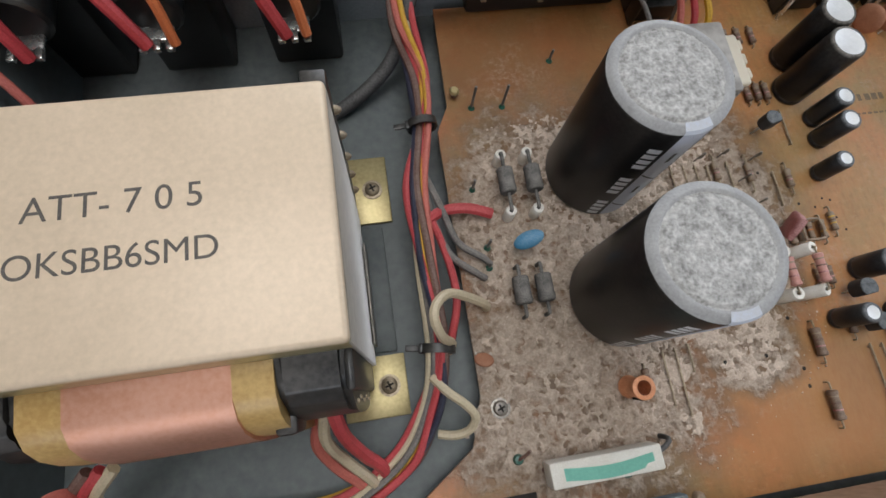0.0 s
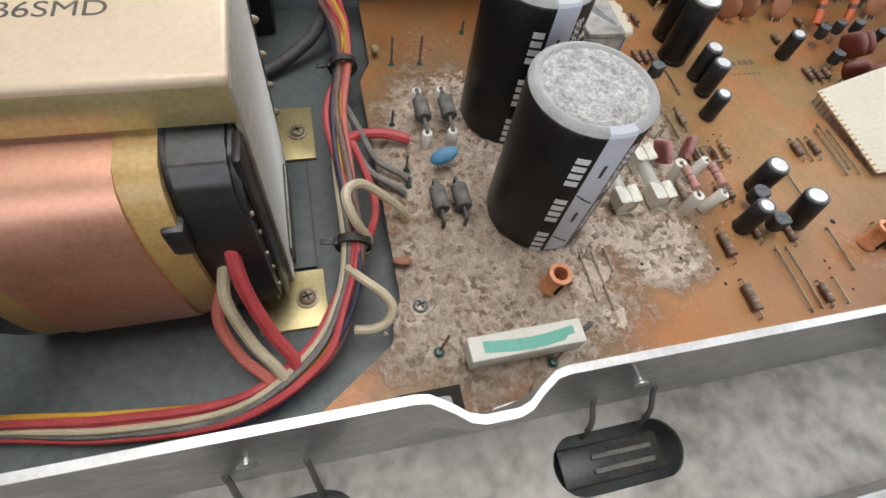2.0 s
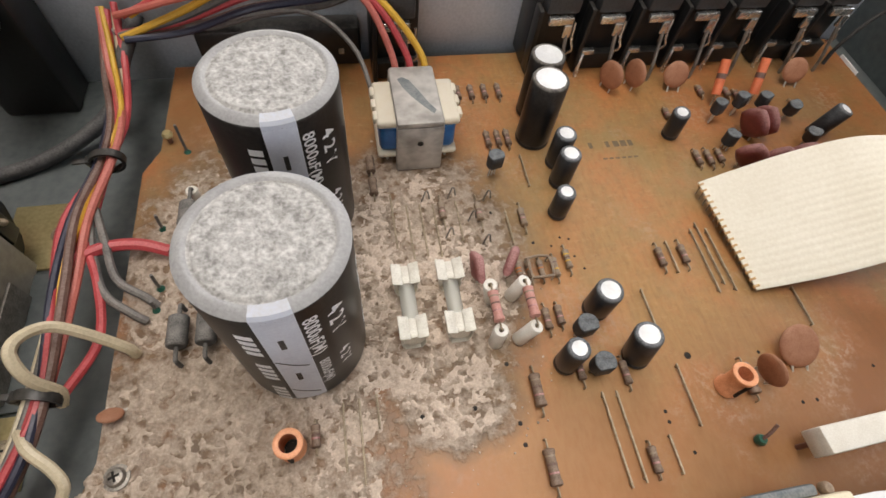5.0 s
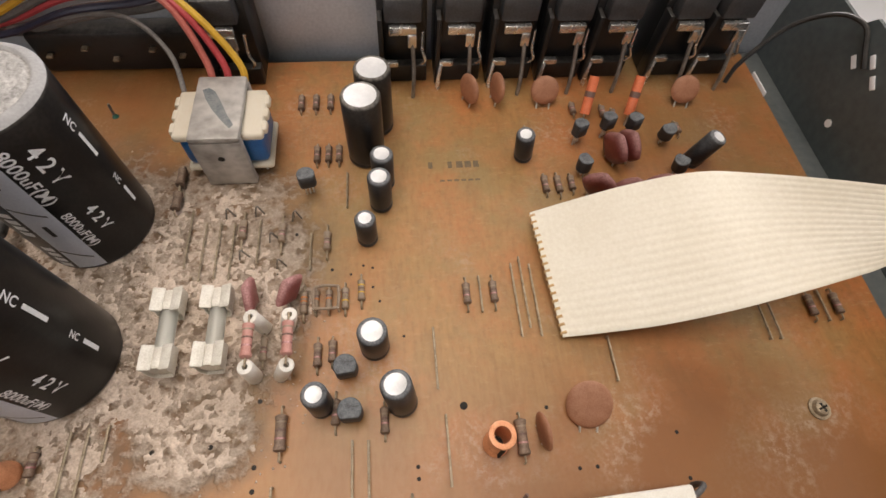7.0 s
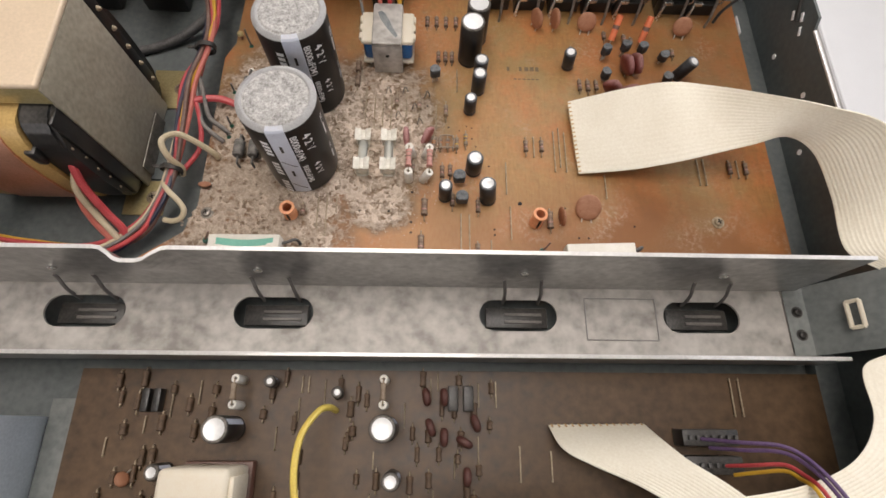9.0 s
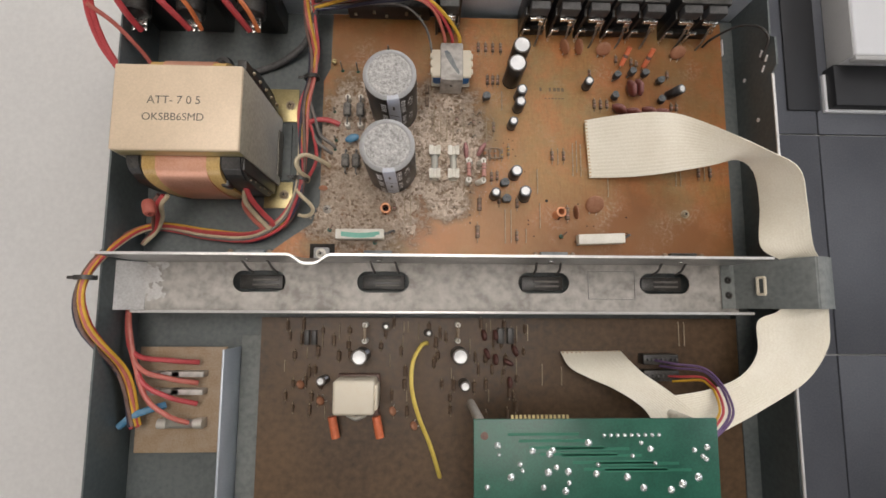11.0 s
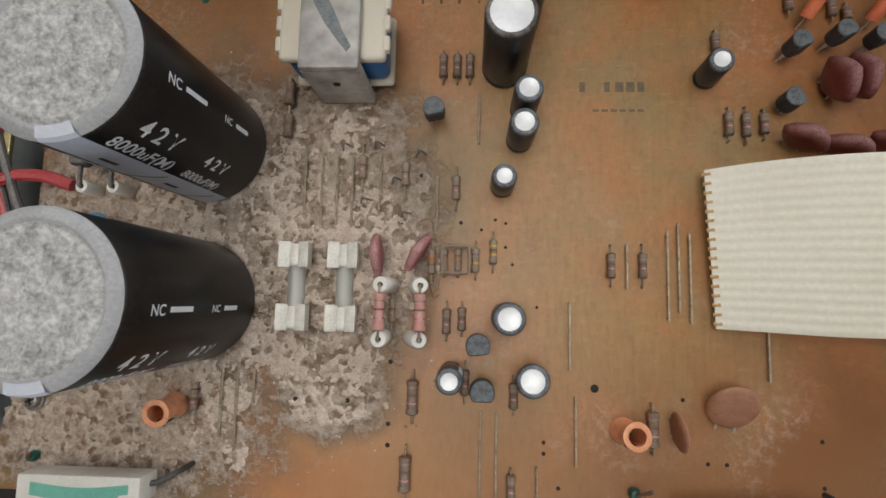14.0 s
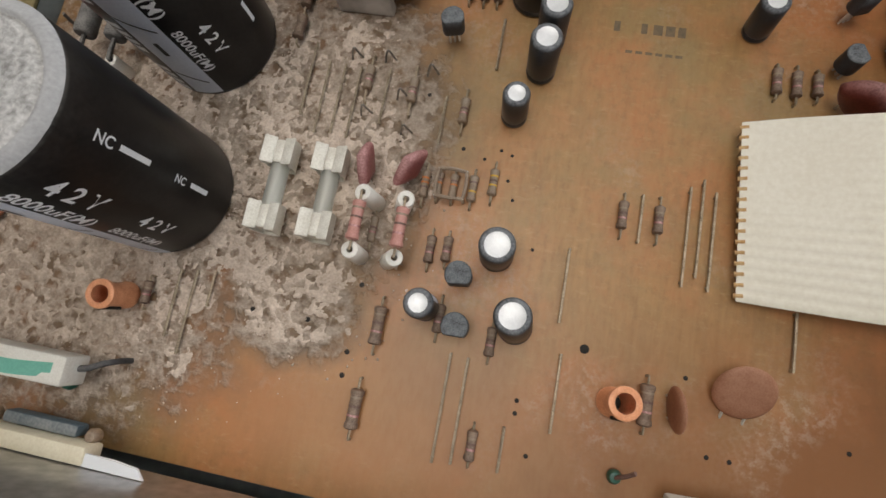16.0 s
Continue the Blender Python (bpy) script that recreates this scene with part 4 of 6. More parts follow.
# Radial electrolytic capacitors
def electrolytic(x, y, r, h, label="small slate-black electrolytic capacitor with bright aluminium top", lean=(0, 0), sleeve="blue_sleeve"):
    c = thing("electrolytic_capacitor", label, "capacitor", (x, y, 0), 0, "small electrolytic capacitors")
    c.matrix_basis = pose(x * MM, y * MM, 0, lean[0], lean[1], 0)
    bm = lathe(bmesh.new(), [(0, 0.2), (r - 0.35, 0.2), (r, 0.7), (r, 1.6), (r - 0.22, 2.1), (r, 2.7), (r, h - 0.9), (r - 0.3, h - 0.25), (r - 0.75, h), (r - 1.3, h - 0.08)], 28)
    part("sleeve", bm, M[sleeve], c)
    bm = lathe(bmesh.new(), [(r - 1.25, h - 0.3), (r - 1.25, h - 0.06), (r - 1.45, h - 0.16), (0, h - 0.16)], 28)
    top = part("can_top", bm, M["alu"], c, "bright aluminium can top")
    for a in (0, 90):
        part("vent_score", box(bmesh.new(), -(r - 1.6), r - 1.6, -0.08, 0.08, h - 0.17, h - 0.145), M["alu"], top, at=pose(0, 0, 0, 0, 0, a + 30))
    part("polarity_stripe", curved_patch(bmesh.new(), r + 0.03, 20, 48, 2.8, h - 1.0, 4), M["stripe"], c, "pale polarity stripe")
    for s in (-1, 1):
        part("lead", tube(bmesh.new(), [(s * 1.25, 0, 0.4), (s * 1.25, 0, -1.2)], 0.3, 6), M["tin"], c)
    return c


for ex, ey, er, eh in ((-39.9, 2.9, 3.5, 15), (-24.7, 19.0, 4.3, 14.7), (-26.3, 56.8, 3.4, 13.4), (-20.3, 79.8, 3.9, 16.6), (-21.4, 70.6, 3.9, 16.5)):
    electrolytic(ex, ey, er, eh)
electrolytic(-17.2, 2.0, 4.3, 16.0, "small slate-black electrolytic capacitor leaning over", (-6.4, -6))
electrolytic(32.2, 89.5, 3.4, 13.8, "small slate-black electrolytic capacitor, leaning, near the jacks", (3, -6))
electrolytic(-26, 93, 6.6, 29.8, "tall black electrolytic capacitor with bright top", (0, 0), "sleeve")
electrolytic(-22.2, 107.6, 6.4, 28.0, "tall black electrolytic capacitor with bright top", (0, 0), "sleeve")
electrolytic(96, 84, 3.5, 15.5, "small black electrolytic capacitor tilted over", (2, 16))

# Jumpers and resistors on the board
def jumper(x, y0, y1):
    o = tagged(part("jumper_wire", tube(bmesh.new(), [(x, y0, -1), (x, y0, 0.7), (x, y0 - 0.6, 1.1), (x, y1 + 0.6, 1.1), (x, y1, 0.7), (x, y1, -1)], 0.36, 7, 3), M["wire"]), "tarnished bare jumper wire in the board", "wire", "jumper wires")
    return o


JUMPERS = [(20.2, 43, 20), (23.2, 45.4, 22.7), (26.3, 42.5, 19.8), (9, 40, 28.3), (-7, 23.0, 5.8), (-5.4, -2.9, -20), (46.6, 16.9, 3.9), (-27.1, -8.4, -31), (-31.5, -8.1, -31.5), (-16, -21.7, -31.5), (-45, 59.2, 46.4), (-62, 65, 50), (-70.2, 64.2, 44.8), (-74.8, 64.5, 45.5), (-79.4, 64.5, 45), (-84.5, 69.8, 49.7), (-33.2, 84, 70), (-105.8, 0.5, -16), (-101.3, 0.7, -19.5), (-96.4, 2, -6.8), (99, 28, 13), (102.5, 28, 13), (121.2, 27.8, 17.5)]
for jx, ja, jb in JUMPERS:
    jumper(jx, ja, jb)


def resistor(x, y0, y1, mat="res_brown", r=1.3, z=1.5, bands=True, body=0.0, paints=("res_tan", "w_brown", "maroon")):
    """An axial resistor lying along y."""
    t = thing("resistor", {"res_brown": "dusty brown axial resistor in the board", "res_tan": "dusty tan axial resistor in the board", "res_dark": "dark dusty axial resistor on the front board", "res_pink": "salmon pink axial resistor raised on ceramic beads"}[mat], "resistor", (x, (y0 + y1) / 2, 0), 0, "axial resistors")
    half = abs(y0 - y1) / 2
    ln = body or min(3.4, half - 1.6)
    prof = [(0, -ln - 0.2), (r * 0.6, -ln - 0.2), (r, -ln + 0.2), (r, -ln + 1.0), (r * 0.85, -ln + 1.5), (r * 0.85, ln - 1.5), (r, ln - 1.0), (r, ln - 0.2), (r * 0.6, ln + 0.2), (0, ln + 0.2)]
    turn = pose(0, 0, z * MM, 90, 0, 0)
    part("body", lathe(bmesh.new(), prof, 12), M[mat], t, at=turn)
    for s in (-1, 1):
        part("lead", tube(bmesh.new(), [(0, s * ln, z), (0, s * (half - 0.5), z), (0, s * half, z - 0.5), (0, s * half, -0.8)], 0.32, 6, 3), M["wire"], t)
    if bands:
        for k, c in enumerate(paints):
            zz = -ln + 1.8 + k * (2 * ln - 3.6) / 2.6
            part("colour_band", lathe(bmesh.new(), [(r * 0.87, zz - 0.25), (r * 0.885, zz - 0.22), (r * 0.885, zz + 0.22), (r * 0.87, zz + 0.25)], 12), M[c], t, at=turn)
    return t


resistor(4.5, 40, 28.4)
for rx, ra, rb in [(13.2, 40.4, 28.3), (-41.5, 23, 12.0), (-37.2, 23, 13.5), (-36, 6.5, -5), (-22.5, 2.8, -7.8), (-23, -22, -32), (-44.1, 98, 88), (-40, 98, 88), (-36.2, 98, 88), (38, 80.4, 70.5), (42.8, 80.6, 69.7), (47.8, 80, 71), (-51, 124, 114), (-45.4, 124, 114), (-39.8, 124, 114), (-33.8, 124, 114), (116.5, 28, 17.5), (125.5, 28, 17.5), (56, 116, 108), (68, 114, 106), (72, 112, 105), (96, 104, 96), (98, 78, 70), (102, 78, 70), (35, 104, 96), (-113.4, -2, -11)]:
    resistor(rx, ra, rb)
for rx, ra, rb in [(-39.6, 62.4, 49.6), (-67.3, 69, 55), (-54.5, 67.3, 52.6)]:
    resistor(rx, ra, rb, "res_tan")
for rx, ra, rb in [(-50.6, 3.5, -10.9), (-52.1, -17, -31.6), (15, -3.4, -16.6)]:
    resistor(rx, ra, rb, "res_brown", 1.75, 2.0, True, 4.6)
for rx, ra, rb, paints in ((-28.6, 43.2, 31.8, ("band_yellow", "w_brown", "band_yellow")), (-46.2, 40.2, 28.4, ("band_orange", "band_orange", "w_brown")), (-33.6, 40.4, 29.6, ("w_brown", "res_tan", "band_yellow"))):
    resistor(rx, ra, rb, "res_tan", 1.2, 1.5, True, 0.0, paints)
for bx, by in ((-90, 84), (-90, 74)):
    resistor(bx, by + 5, by - 5, "res_brown", 1.6, 2.5, False)


def bead(x, y, h, r, lx=0, ly=0, parent=None):
    bm = lathe(bmesh.new(), [(0.8, h - 2), (0.8, h), (r * 0.9, h), (r, h - 0.3), (r, 0.3), (r * 0.9, 0), (0.8, 0)], 16)
    return part("ceramic_bead", bm, M["ceramic"], parent, "white ceramic bead", at=pose(x * MM, y * MM, 0.05 * MM, lx, ly, 0))


# A square of raised dusty links beside the beads
link = thing("wire_link_square", "dusty square of raised wire links on the board", "wire link", (-39.2, 35, 0))
for k in range(4):
    part("link", tube(bmesh.new(), [(-3.6, 3.6, 3.2), (0, 3.9, 3.6), (3.6, 3.6, 3.2)], 0.5, 7, 3), M["res_tan"], link, at=pose(0, 0, 0, 0, 0, 90 * k))
    part("link_leg", tube(bmesh.new(), [(-3.6, 3.6, 3.4), (-3.6, 3.6, -0.5)], 0.4, 6), M["tin"], link, at=pose(0, 0, 0, 0, 0, 90 * k))

for k, lx in enumerate((-42.6, -38.6)):
    resistor(lx, 39.6, 30.2, "res_tan", 1.1, 1.4, True, 0.0, ("w_brown", "band_orange", "res_tan"))
resistor(-57.2, 25.5, 15.0, "res_tan", 1.1, 1.4)

# Two salmon resistors raised on white beads
for ax, tilts in ((-59.2, (0, -9)), (-48.3, (20, 14))):
    t = resistor(ax, 27.3, 12.6, "res_pink", 1.7, 11.0, True, 4.8)
    for s, tilt in zip((-1, 1), tilts):
        bead(-10.6 * math.sin(radians(tilt)), s * 7.3, 10.6, 2.2, 0, tilt, t)


# Rectifier diodes, the rear pair on beads
def diode(x, y0, y1, z, beads):
    t = thing("rectifier_diode", "dusty dark grey rectifier diode", "diode", (x, (y0 + y1) / 2, 0), 0, "rectifier diodes")
    half = (y0 - y1) / 2
    prof = [(0, -4.6), (2.4, -4.6), (2.8, -4.2), (2.8, 2.0), (2.9, 2.2), (2.9, 3.6), (2.8, 3.8), (2.8, 4.2), (2.4, 4.6), (0, 4.6)]
    part("body", lathe(bmesh.new(), prof, 18), M["diode"], t, at=pose(0, 0, z * MM, 90, 0, 0))
    for s in (-1, 1):
        part("lead", tube(bmesh.new(), [(0, s * 4.4, z), (0, s * (half - 0.8), z), (0, s * half, z - 1), (0, s * half, -0.5)], 0.65, 8, 3), M["diode"], t)
        if beads:
            bead(0, s * half, z - 0.8, 1.9, 0, 0, t)


for dx in (-148.5, -139):
    diode(dx, 75, 54, 8.5, True)
for dx in (-149.5, -141.8):
    diode(dx, 35.5, 18.5, 5.0, False)


def upright_lens(name, label, x, y, r, thick, mat, rz, h=None, lean=0, cat="capacitor", group="", square=0.0):
    t = thing(name, label, cat, (x, y, 0), rz, group)
    t.matrix_basis = pose(x * MM, y * MM, 0, 0, lean, rz)
    h = h if h is not None else r + 1.5
    bm = lens(bmesh.new(), r, thick, h, 28)
    for v in bm.verts:
        q = math.hypot(v.co.y, v.co.z - h)
        if square and q > 1e-6:
            k = ((abs(v.co.y) + abs(v.co.z - h)) / q) ** -square * 1.12
            v.co.y, v.co.z = v.co.y * k, h + (v.co.z - h) * k
    part("dipped_body", bm, M[mat], t)
    for s in (-1, 1):
        part("lead", tube(bmesh.new(), [(0, s * min(2.5, r * 0.5), h - r * 0.7), (0, s * 2.5, 0.2), (0, s * 2.5, -1)], 0.35, 6, 3), M["tin"], t)
    return t


blue_cap = thing("ceramic_capacitor", "sky blue dipped ceramic capacitor between the diodes", "capacitor", (-144.6, 43.2, 0), 14)
bm = bmesh.new()
bmesh.ops.create_uvsphere(bm, u_segments=20, v_segments=12, radius=1.0)
bmesh.ops.scale(bm, vec=(5.4, 2.9, 2.7), verts=bm.verts)
part("dipped_body", bm, M["blue"], blue_cap, at=pose(0, 0, 7.4 * MM, 0, -14, 0))
for q in (-2.5, 2.5):
    part("lead", tube(bmesh.new(), [(q, 0, 6.5), (q, 0, -1)], 0.35, 6), M["tin"], blue_cap)
for x, y, rz in ((13.6, 118, 25), (24.6, 118.5, 12), (44.4, 117, 84), (102.2, 115.5, 80)):
    upright_lens("disc_capacitor", "terracotta disc capacitor standing before the jacks", x, y - (3 if rz > 30 else 0), 5.6 if rz > 30 else 5.9, 2.6, "disc", rz, 7.2, 32 if rz > 30 else 8, "capacitor", "terracotta disc capacitors")
upright_lens("disc_capacitor", "terracotta disc capacitor seen edge on", 20.4, -9.5, 5.2, 2.0, "disc", 8, 6.0, 0, "capacitor", "terracotta disc capacitors")
upright_lens("disc_capacitor", "wide terracotta disc capacitor bent over towards the board", 34.6, -9.5, 6.8, 2.4, "disc", 84, 7.4, 60, "capacitor", "terracotta disc capacitors")
for x, y, r, rz in ((-61.0, 35.6, 5.4, 4), (-49.6, 36.4, 5.4, -32)):
    upright_lens("film_capacitor", "maroon dipped film capacitor beside the fuses", x, y, r, 3.4, "maroon", rz, 7.0, 0, "capacitor", "maroon film capacitors", 0.75)
for x, y, r, rz in ((65, 86, 6.2, 18), (70.5, 87, 6.2, 14), (55, 69.5, 5.8, 60), (66, 67, 5.8, 70), (78, 68, 5.8, 66), (88, 67, 5.6, 72)):
    upright_lens("film_capacitor", "dark red dipped film capacitor near the jacks", x, y, r, 4.2, "maroon_red", rz, 7.4, 0, "capacitor", "maroon film capacitors", 0.4)


# Transistors in half-round epoxy
def transistor(x, y, h, r=2.6, rz=0, lean=(0, 0), label="small matt black transistor on the board"):
    t = thing("transistor", label, "transistor", (x, y, 0), rz, "small transistors")
    t.matrix_basis = pose(x * MM, y * MM, 0, lean[0], lean[1], rz)
    outline = [(r * math.cos(radians(a)), r * math.sin(radians(a))) for a in range(-52, 233, 15)]
    bm = sheet(bmesh.new(), outline, h - 5.6, h)
    bmesh.ops.bevel(bm, geom=bm.edges[:], offset=0.25, segments=1, affect="EDGES")
    part("epoxy_body", bm, M["transistor"], t)
    for s in (-1, 0, 1):
        part("leg", tube(bmesh.new(), [(s * 1.0, 0.3, h - 5.5), (s * 1.27, 0.3, 1.5), (s * 1.27, 0.3, -1)], 0.3, 6, 3), M["tin"], t)
    return t


for x, y, h, r, rz, lean in ((-32.6, 11.4, 10, 3.3, 14, (0, 0)), (-31.3, -0.6, 10, 3.3, 8, (0, 0)), (-45.9, 76.6, 11.5, 3.0, 20, (0, 0)), (53.8, 95.2, 10.5, 2.8, 30, (-4, 3)), (65.6, 98.2, 10.5, 2.8, 30, (-4, 3)), (75.4, 97, 11, 2.8, 30, (-4, 2)), (88.2, 94.6, 9.5, 2.8, 200, (-6, 6)), (52.8, 80.4, 8.8, 2.8, 120, (0, 3)), (89.4, 78.4, 9.5, 2.8, 140, (-8, 8))):
    transistor(x, y, h, r, rz, lean)


# Orange tubular parts
def orange_tube(p0, p1):
    t = tagged(new("tubular_capacitor"), "bright orange tubular capacitor leaning before the jacks", "capacitor", "orange tubular capacitors")
    part("sleeve", tube(bmesh.new(), [p0, tuple((a + b) / 2 for a, b in zip(p0, p1)), p1], 1.9, 14, 4), M["orange"], t)
    m = [p0[i] + 0.45 * (p1[i] - p0[i]) for i in range(3)]
    e = [p0[i] + 0.60 * (p1[i] - p0[i]) for i in range(3)]
    part("print_band", tube(bmesh.new(), [m, e], 1.93, 14), M["w_brown"], t, "dark printed band")
    part("lead", tube(bmesh.new(), [p0, (p0[0], p0[1] - 1, -0.8)], 0.35, 6), M["tin"], t)


orange_tube((58.5, 105.5, 5), (61.5, 114.5, 15.5))
orange_tube((76, 104.5, 5), (79, 113, 16.5))


# Orange coil formers
def coil_former(x, y, lean):
    t = thing("coil_former", "hollow smooth orange coil former on the board", "coil", (x, y, 0), 0, "orange coil formers")
    t.matrix_basis = pose(x * MM, y * MM, 0, lean[0], lean[1], 0)
    bm = lathe(bmesh.new(), [(2.3, 0.1), (2.3, 10.2), (3.1, 10.4), (3.7, 10.2), (3.8, 9.6), (3.7, 9.1), (3.1, 8.8), (3.1, 2.0), (3.6, 1.4), (3.6, 0.1), (2.3, 0.1)], 26)
    part("former", bm, M["coil"], t)
    part("slit", box(bmesh.new(), -0.35, 0.35, -3.9, -2.2, 1.6, 9.2), M["hole"], t, "dark slit down the side")
    part("dark_bore", lathe(bmesh.new(), [(0, 0.3), (2.25, 0.3)], 16), M["hole"], t)


coil_former(-119.5, -8.3, (3, 2))
coil_former(7.6, -11, (-5, 4))


# Cement power resistors
def cement_resistor(x, y, rz, green, label):
    t = thing("cement_resistor", label, "resistor", (x, y, 0), rz, "cement resistors")
    bm = box(bmesh.new(), -17, 17, -3.6, 3.6, 5.5, 13.2, 0.7)
    part("cement_body", bm, M["cement"], t)
    if green:
        bm = bmesh.new()
        up, lo = [], []
        for k in range(25):
            px = -13 + 27 * k / 24
            w = 0.9 * math.sin(k / 24 * 4.2 + 2.6)
            up.append((px, 1.3 + w * 0.8))
            lo.append((px, -2.1 + w * 0.9 if k < 22 else -1.2 + w))
        sheet(bm, up + lo[::-1], 13.22, 13.27)
        part("paint_mark", bm, M["green_paint"], t, "wavy sea-green paint mark")
    part("lead", tube(bmesh.new(), [(-15.5, 0, 6), (-15.5, 0, -1)], 0.8, 8), M["w_brown"], t)
    part("lead", tube(bmesh.new(), [(16.8, 0.5, 8.4), (19.5, 1.2, 8.6), (22.5, 2.8, 7.6), (23.6, 3.4, 4), (23.6, 3.4, -1)], 0.8, 8, 4), M["black_dusty"], t, "dark tarnished lead")
    return t


cement_resistor(-136.8, -28.2, 0.6, True, "white cement resistor with a wavy sea-green paint mark")
cement_resistor(36.5, -30, 2.2, False, "plain white cement resistor raised above the board")


# Glass fuses in clips
def fuse(x, y0, y1):
    t = thing("glass_fuse", "dusty glass fuse held in two tinned clips", "fuse", (x, (y0 + y1) / 2, 0), 0, "glass fuses")
    half = (y0 - y1) / 2
    g = part("glass_tube", lathe(bmesh.new(), [(2.4, -half + 3), (2.4, half - 3), (2.0, half - 3), (2.0, -half + 3), (2.4, -half + 3)], 18), M["glass"], t, at=pose(0, 0, 5.2 * MM, 90, 0, 0))
    g.visible_shadow = False
    part("fuse_element", tube(bmesh.new(), [(0, -half + 3, 5.2), (0, half - 3, 5.2)], 0.18, 6), M["tin"], t)
    for s in (-1, 1):
        part("end_cap", lathe(bmesh.new(), [(0, -3.0), (2.9, -3.0), (3.1, -2.6), (3.1, 2.6), (2.9, 3.0), (0, 3.0)], 18), M["clip_tin"], t, at=pose(0, s * half * MM, 5.2 * MM, 90, 0, 0))
        bm = bmesh.new()
        prof = [(-3.9, 9.0), (-3.2, 7.4), (-3.7, 5.2), (-3.2, 2.6), (-2.4, 1.0), (2.4, 1.0), (3.2, 2.6), (3.7, 5.2), (3.2, 7.4), (3.9, 9.0)]
        inner = [(px * 0.9, pz + 0.1) for px, pz in prof]
        rows = [[bm.verts.new((px, s * half + yy, pz)) for px, pz in pr] for pr in (prof, inner) for yy in (-3.7, 3.7)]
        for a, b in ((0, 1), (2, 3), (0, 2), (1, 3)):
            for k in range(len(prof) - 1):
                bm.faces.new((rows[a][k], rows[a][k + 1], rows[b][k + 1], rows[b][k]))
        part("clip", bm, M["clip_tin"], t, "tinned spring clip")
        for q in (-1, 1):
            x0, x1 = sorted((q * 1.1, q * 4.2))
            bm = box(bmesh.new(), x0, x1, s * half - 3.6, s * half + 3.6, 8.3, 8.9, 0.25)
            for v in bm.verts:
                v.co.z += 0.32 * (abs(v.co.x) - 2.6)
            part("clip_ear", bm, M["clip_tin"], t, "flared ear of the clip")
        for q in (-1, 1):
            part("clip_leg", tube(bmesh.new(), [(q * 2.0, s * half, 1.1), (q * 2.0, s * half, -1)], 0.5, 6), M["tin"], t)


fuse(-84, 35.2, 17.8)
fuse(-70.2, 35.2, 17.8)


# Phono jacks along the rear panel
def jack(x, low=True):
    t = thing("phono_jack", "black phono jack block with bent plated terminals", "jack", (x, 128, 0), 0, "phono jacks")
    part("housing", box(bmesh.new(), -9.3, 9.3, 7, 21.6, 0.2, 40, 0.8), M["black"], t)
    part("hood", box(bmesh.new(), -6.6, 7.0, 1.0, 7.2, 28.5, 38, 0.9), M["black_dusty"], t)
    part("cheek", box(bmesh.new(), -9.2, -7.4, 1.0, 7.2, 0.4, 30, 0.4), M["black"], t)
    part("base_block", box(bmesh.new(), -7.3, 9.2, 3.0, 7.2, 0.3, 8, 0.5), M["black"], t)
    bm = box(bmesh.new(), -5.2, 5.0, -0.6, 1.8, 24.6, 28.0, 0.5)
    box(bm, 1.6, 5.0, -1.0, 0.6, 19.5, 25, 0.4)
    top = part("terminal", bm, M["chrome"], t, "bent plated terminal")
    part("terminal_leg", tube(bmesh.new(), [(3.4, -0.3, 21), (3.6, -1.2, 17), (3.8, -3.0, 11), (3.6, -4.8, 6), (3.2, -6.0, -0.6)], 0.8, 6, 4), M["dull_leg"], top, "tarnished leg")
    bm = tube(bmesh.new(), [(7.4, 2.4, 24), (7.2, 1.0, 17), (8.4, 0.4, 13), (7.0, 1.8, 10)], 0.6, 6, 4)
    part("contact_spring", bm, M["chrome"], t, "thin plated contact spring")
    if low:
        bm = box(bmesh.new(), -7.6, -2.0, 0.6, 2.9, 9.2, 11.6, 0.5)
        tube(bm, [(-7.0, 0.8, 10), (-7.8, -0.4, 6), (-8.2, -1.2, -0.5)], 0.9, 6, 4)
        part("lower_terminal", bm, M["chrome"], t, "lower plated terminal")
    return t


for k, jx in enumerate((-10.6, 11, 32, 52.7, 72, 99, 117)):
    jack(jx)
jack(-75, False)


# Speaker terminals at the rear, wired in red
def speaker_terminal(x):
    t = thing("speaker_terminal", "black speaker terminal with a tinned tag", "terminal", (x, 128, -9.9), 0, "speaker terminals")
    part("housing", box(bmesh.new(), -13, 13, 4, 21.6, 0.1, 60, 1.5), M["black"], t)
    bm = lathe(bmesh.new(), [(0, 0), (9, 0), (9.5, 1), (9.5, 12), (8.5, 13), (0, 13)], 20)
    part("collar", bm, M["black"], t, at=pose(0, 4 * MM, 44 * MM, 90, 0, 0))
    bm = box(bmesh.new(), -5, 5, -14, -8.5, 38, 39.2, 0.3)
    for px in (-5, -1.1, 2.8):
        box(bm, px, px + 2.2, -17.5, -13.5, 37.6, 39.4, 0.3)
    part("tag", bm, M["chrome"], t, "tinned solder tag")


for sx in (-290, -253, -212):
    speaker_terminal(sx)
for path in ([(-296, 132, 78), (-293, 124, 66), (-290, 114, 46), (-288, 110, 30)], [(-280, 128, 80), (-270, 122, 62), (-261, 116, 44), (-255, 111.5, 30)], [(-236, 130, 78), (-228, 124, 62), (-219, 116, 42), (-214, 111.5, 30)]):
    wire("speaker_wire", "pinkish red wire soldered to a speaker tag", path, 2.1, M["w_red"], group="speaker wires")
for path in ([(-268, 138, 72), (-258, 128, 66), (-249, 118, 46), (-247, 111.5, 30)], [(-230, 138, 72), (-222, 130, 62), (-211, 118, 44), (-208, 111.5, 30)]):
    wire("speaker_wire", "orange wire soldered to a speaker tag", path, 1.6, M["w_orange"], group="speaker wires")
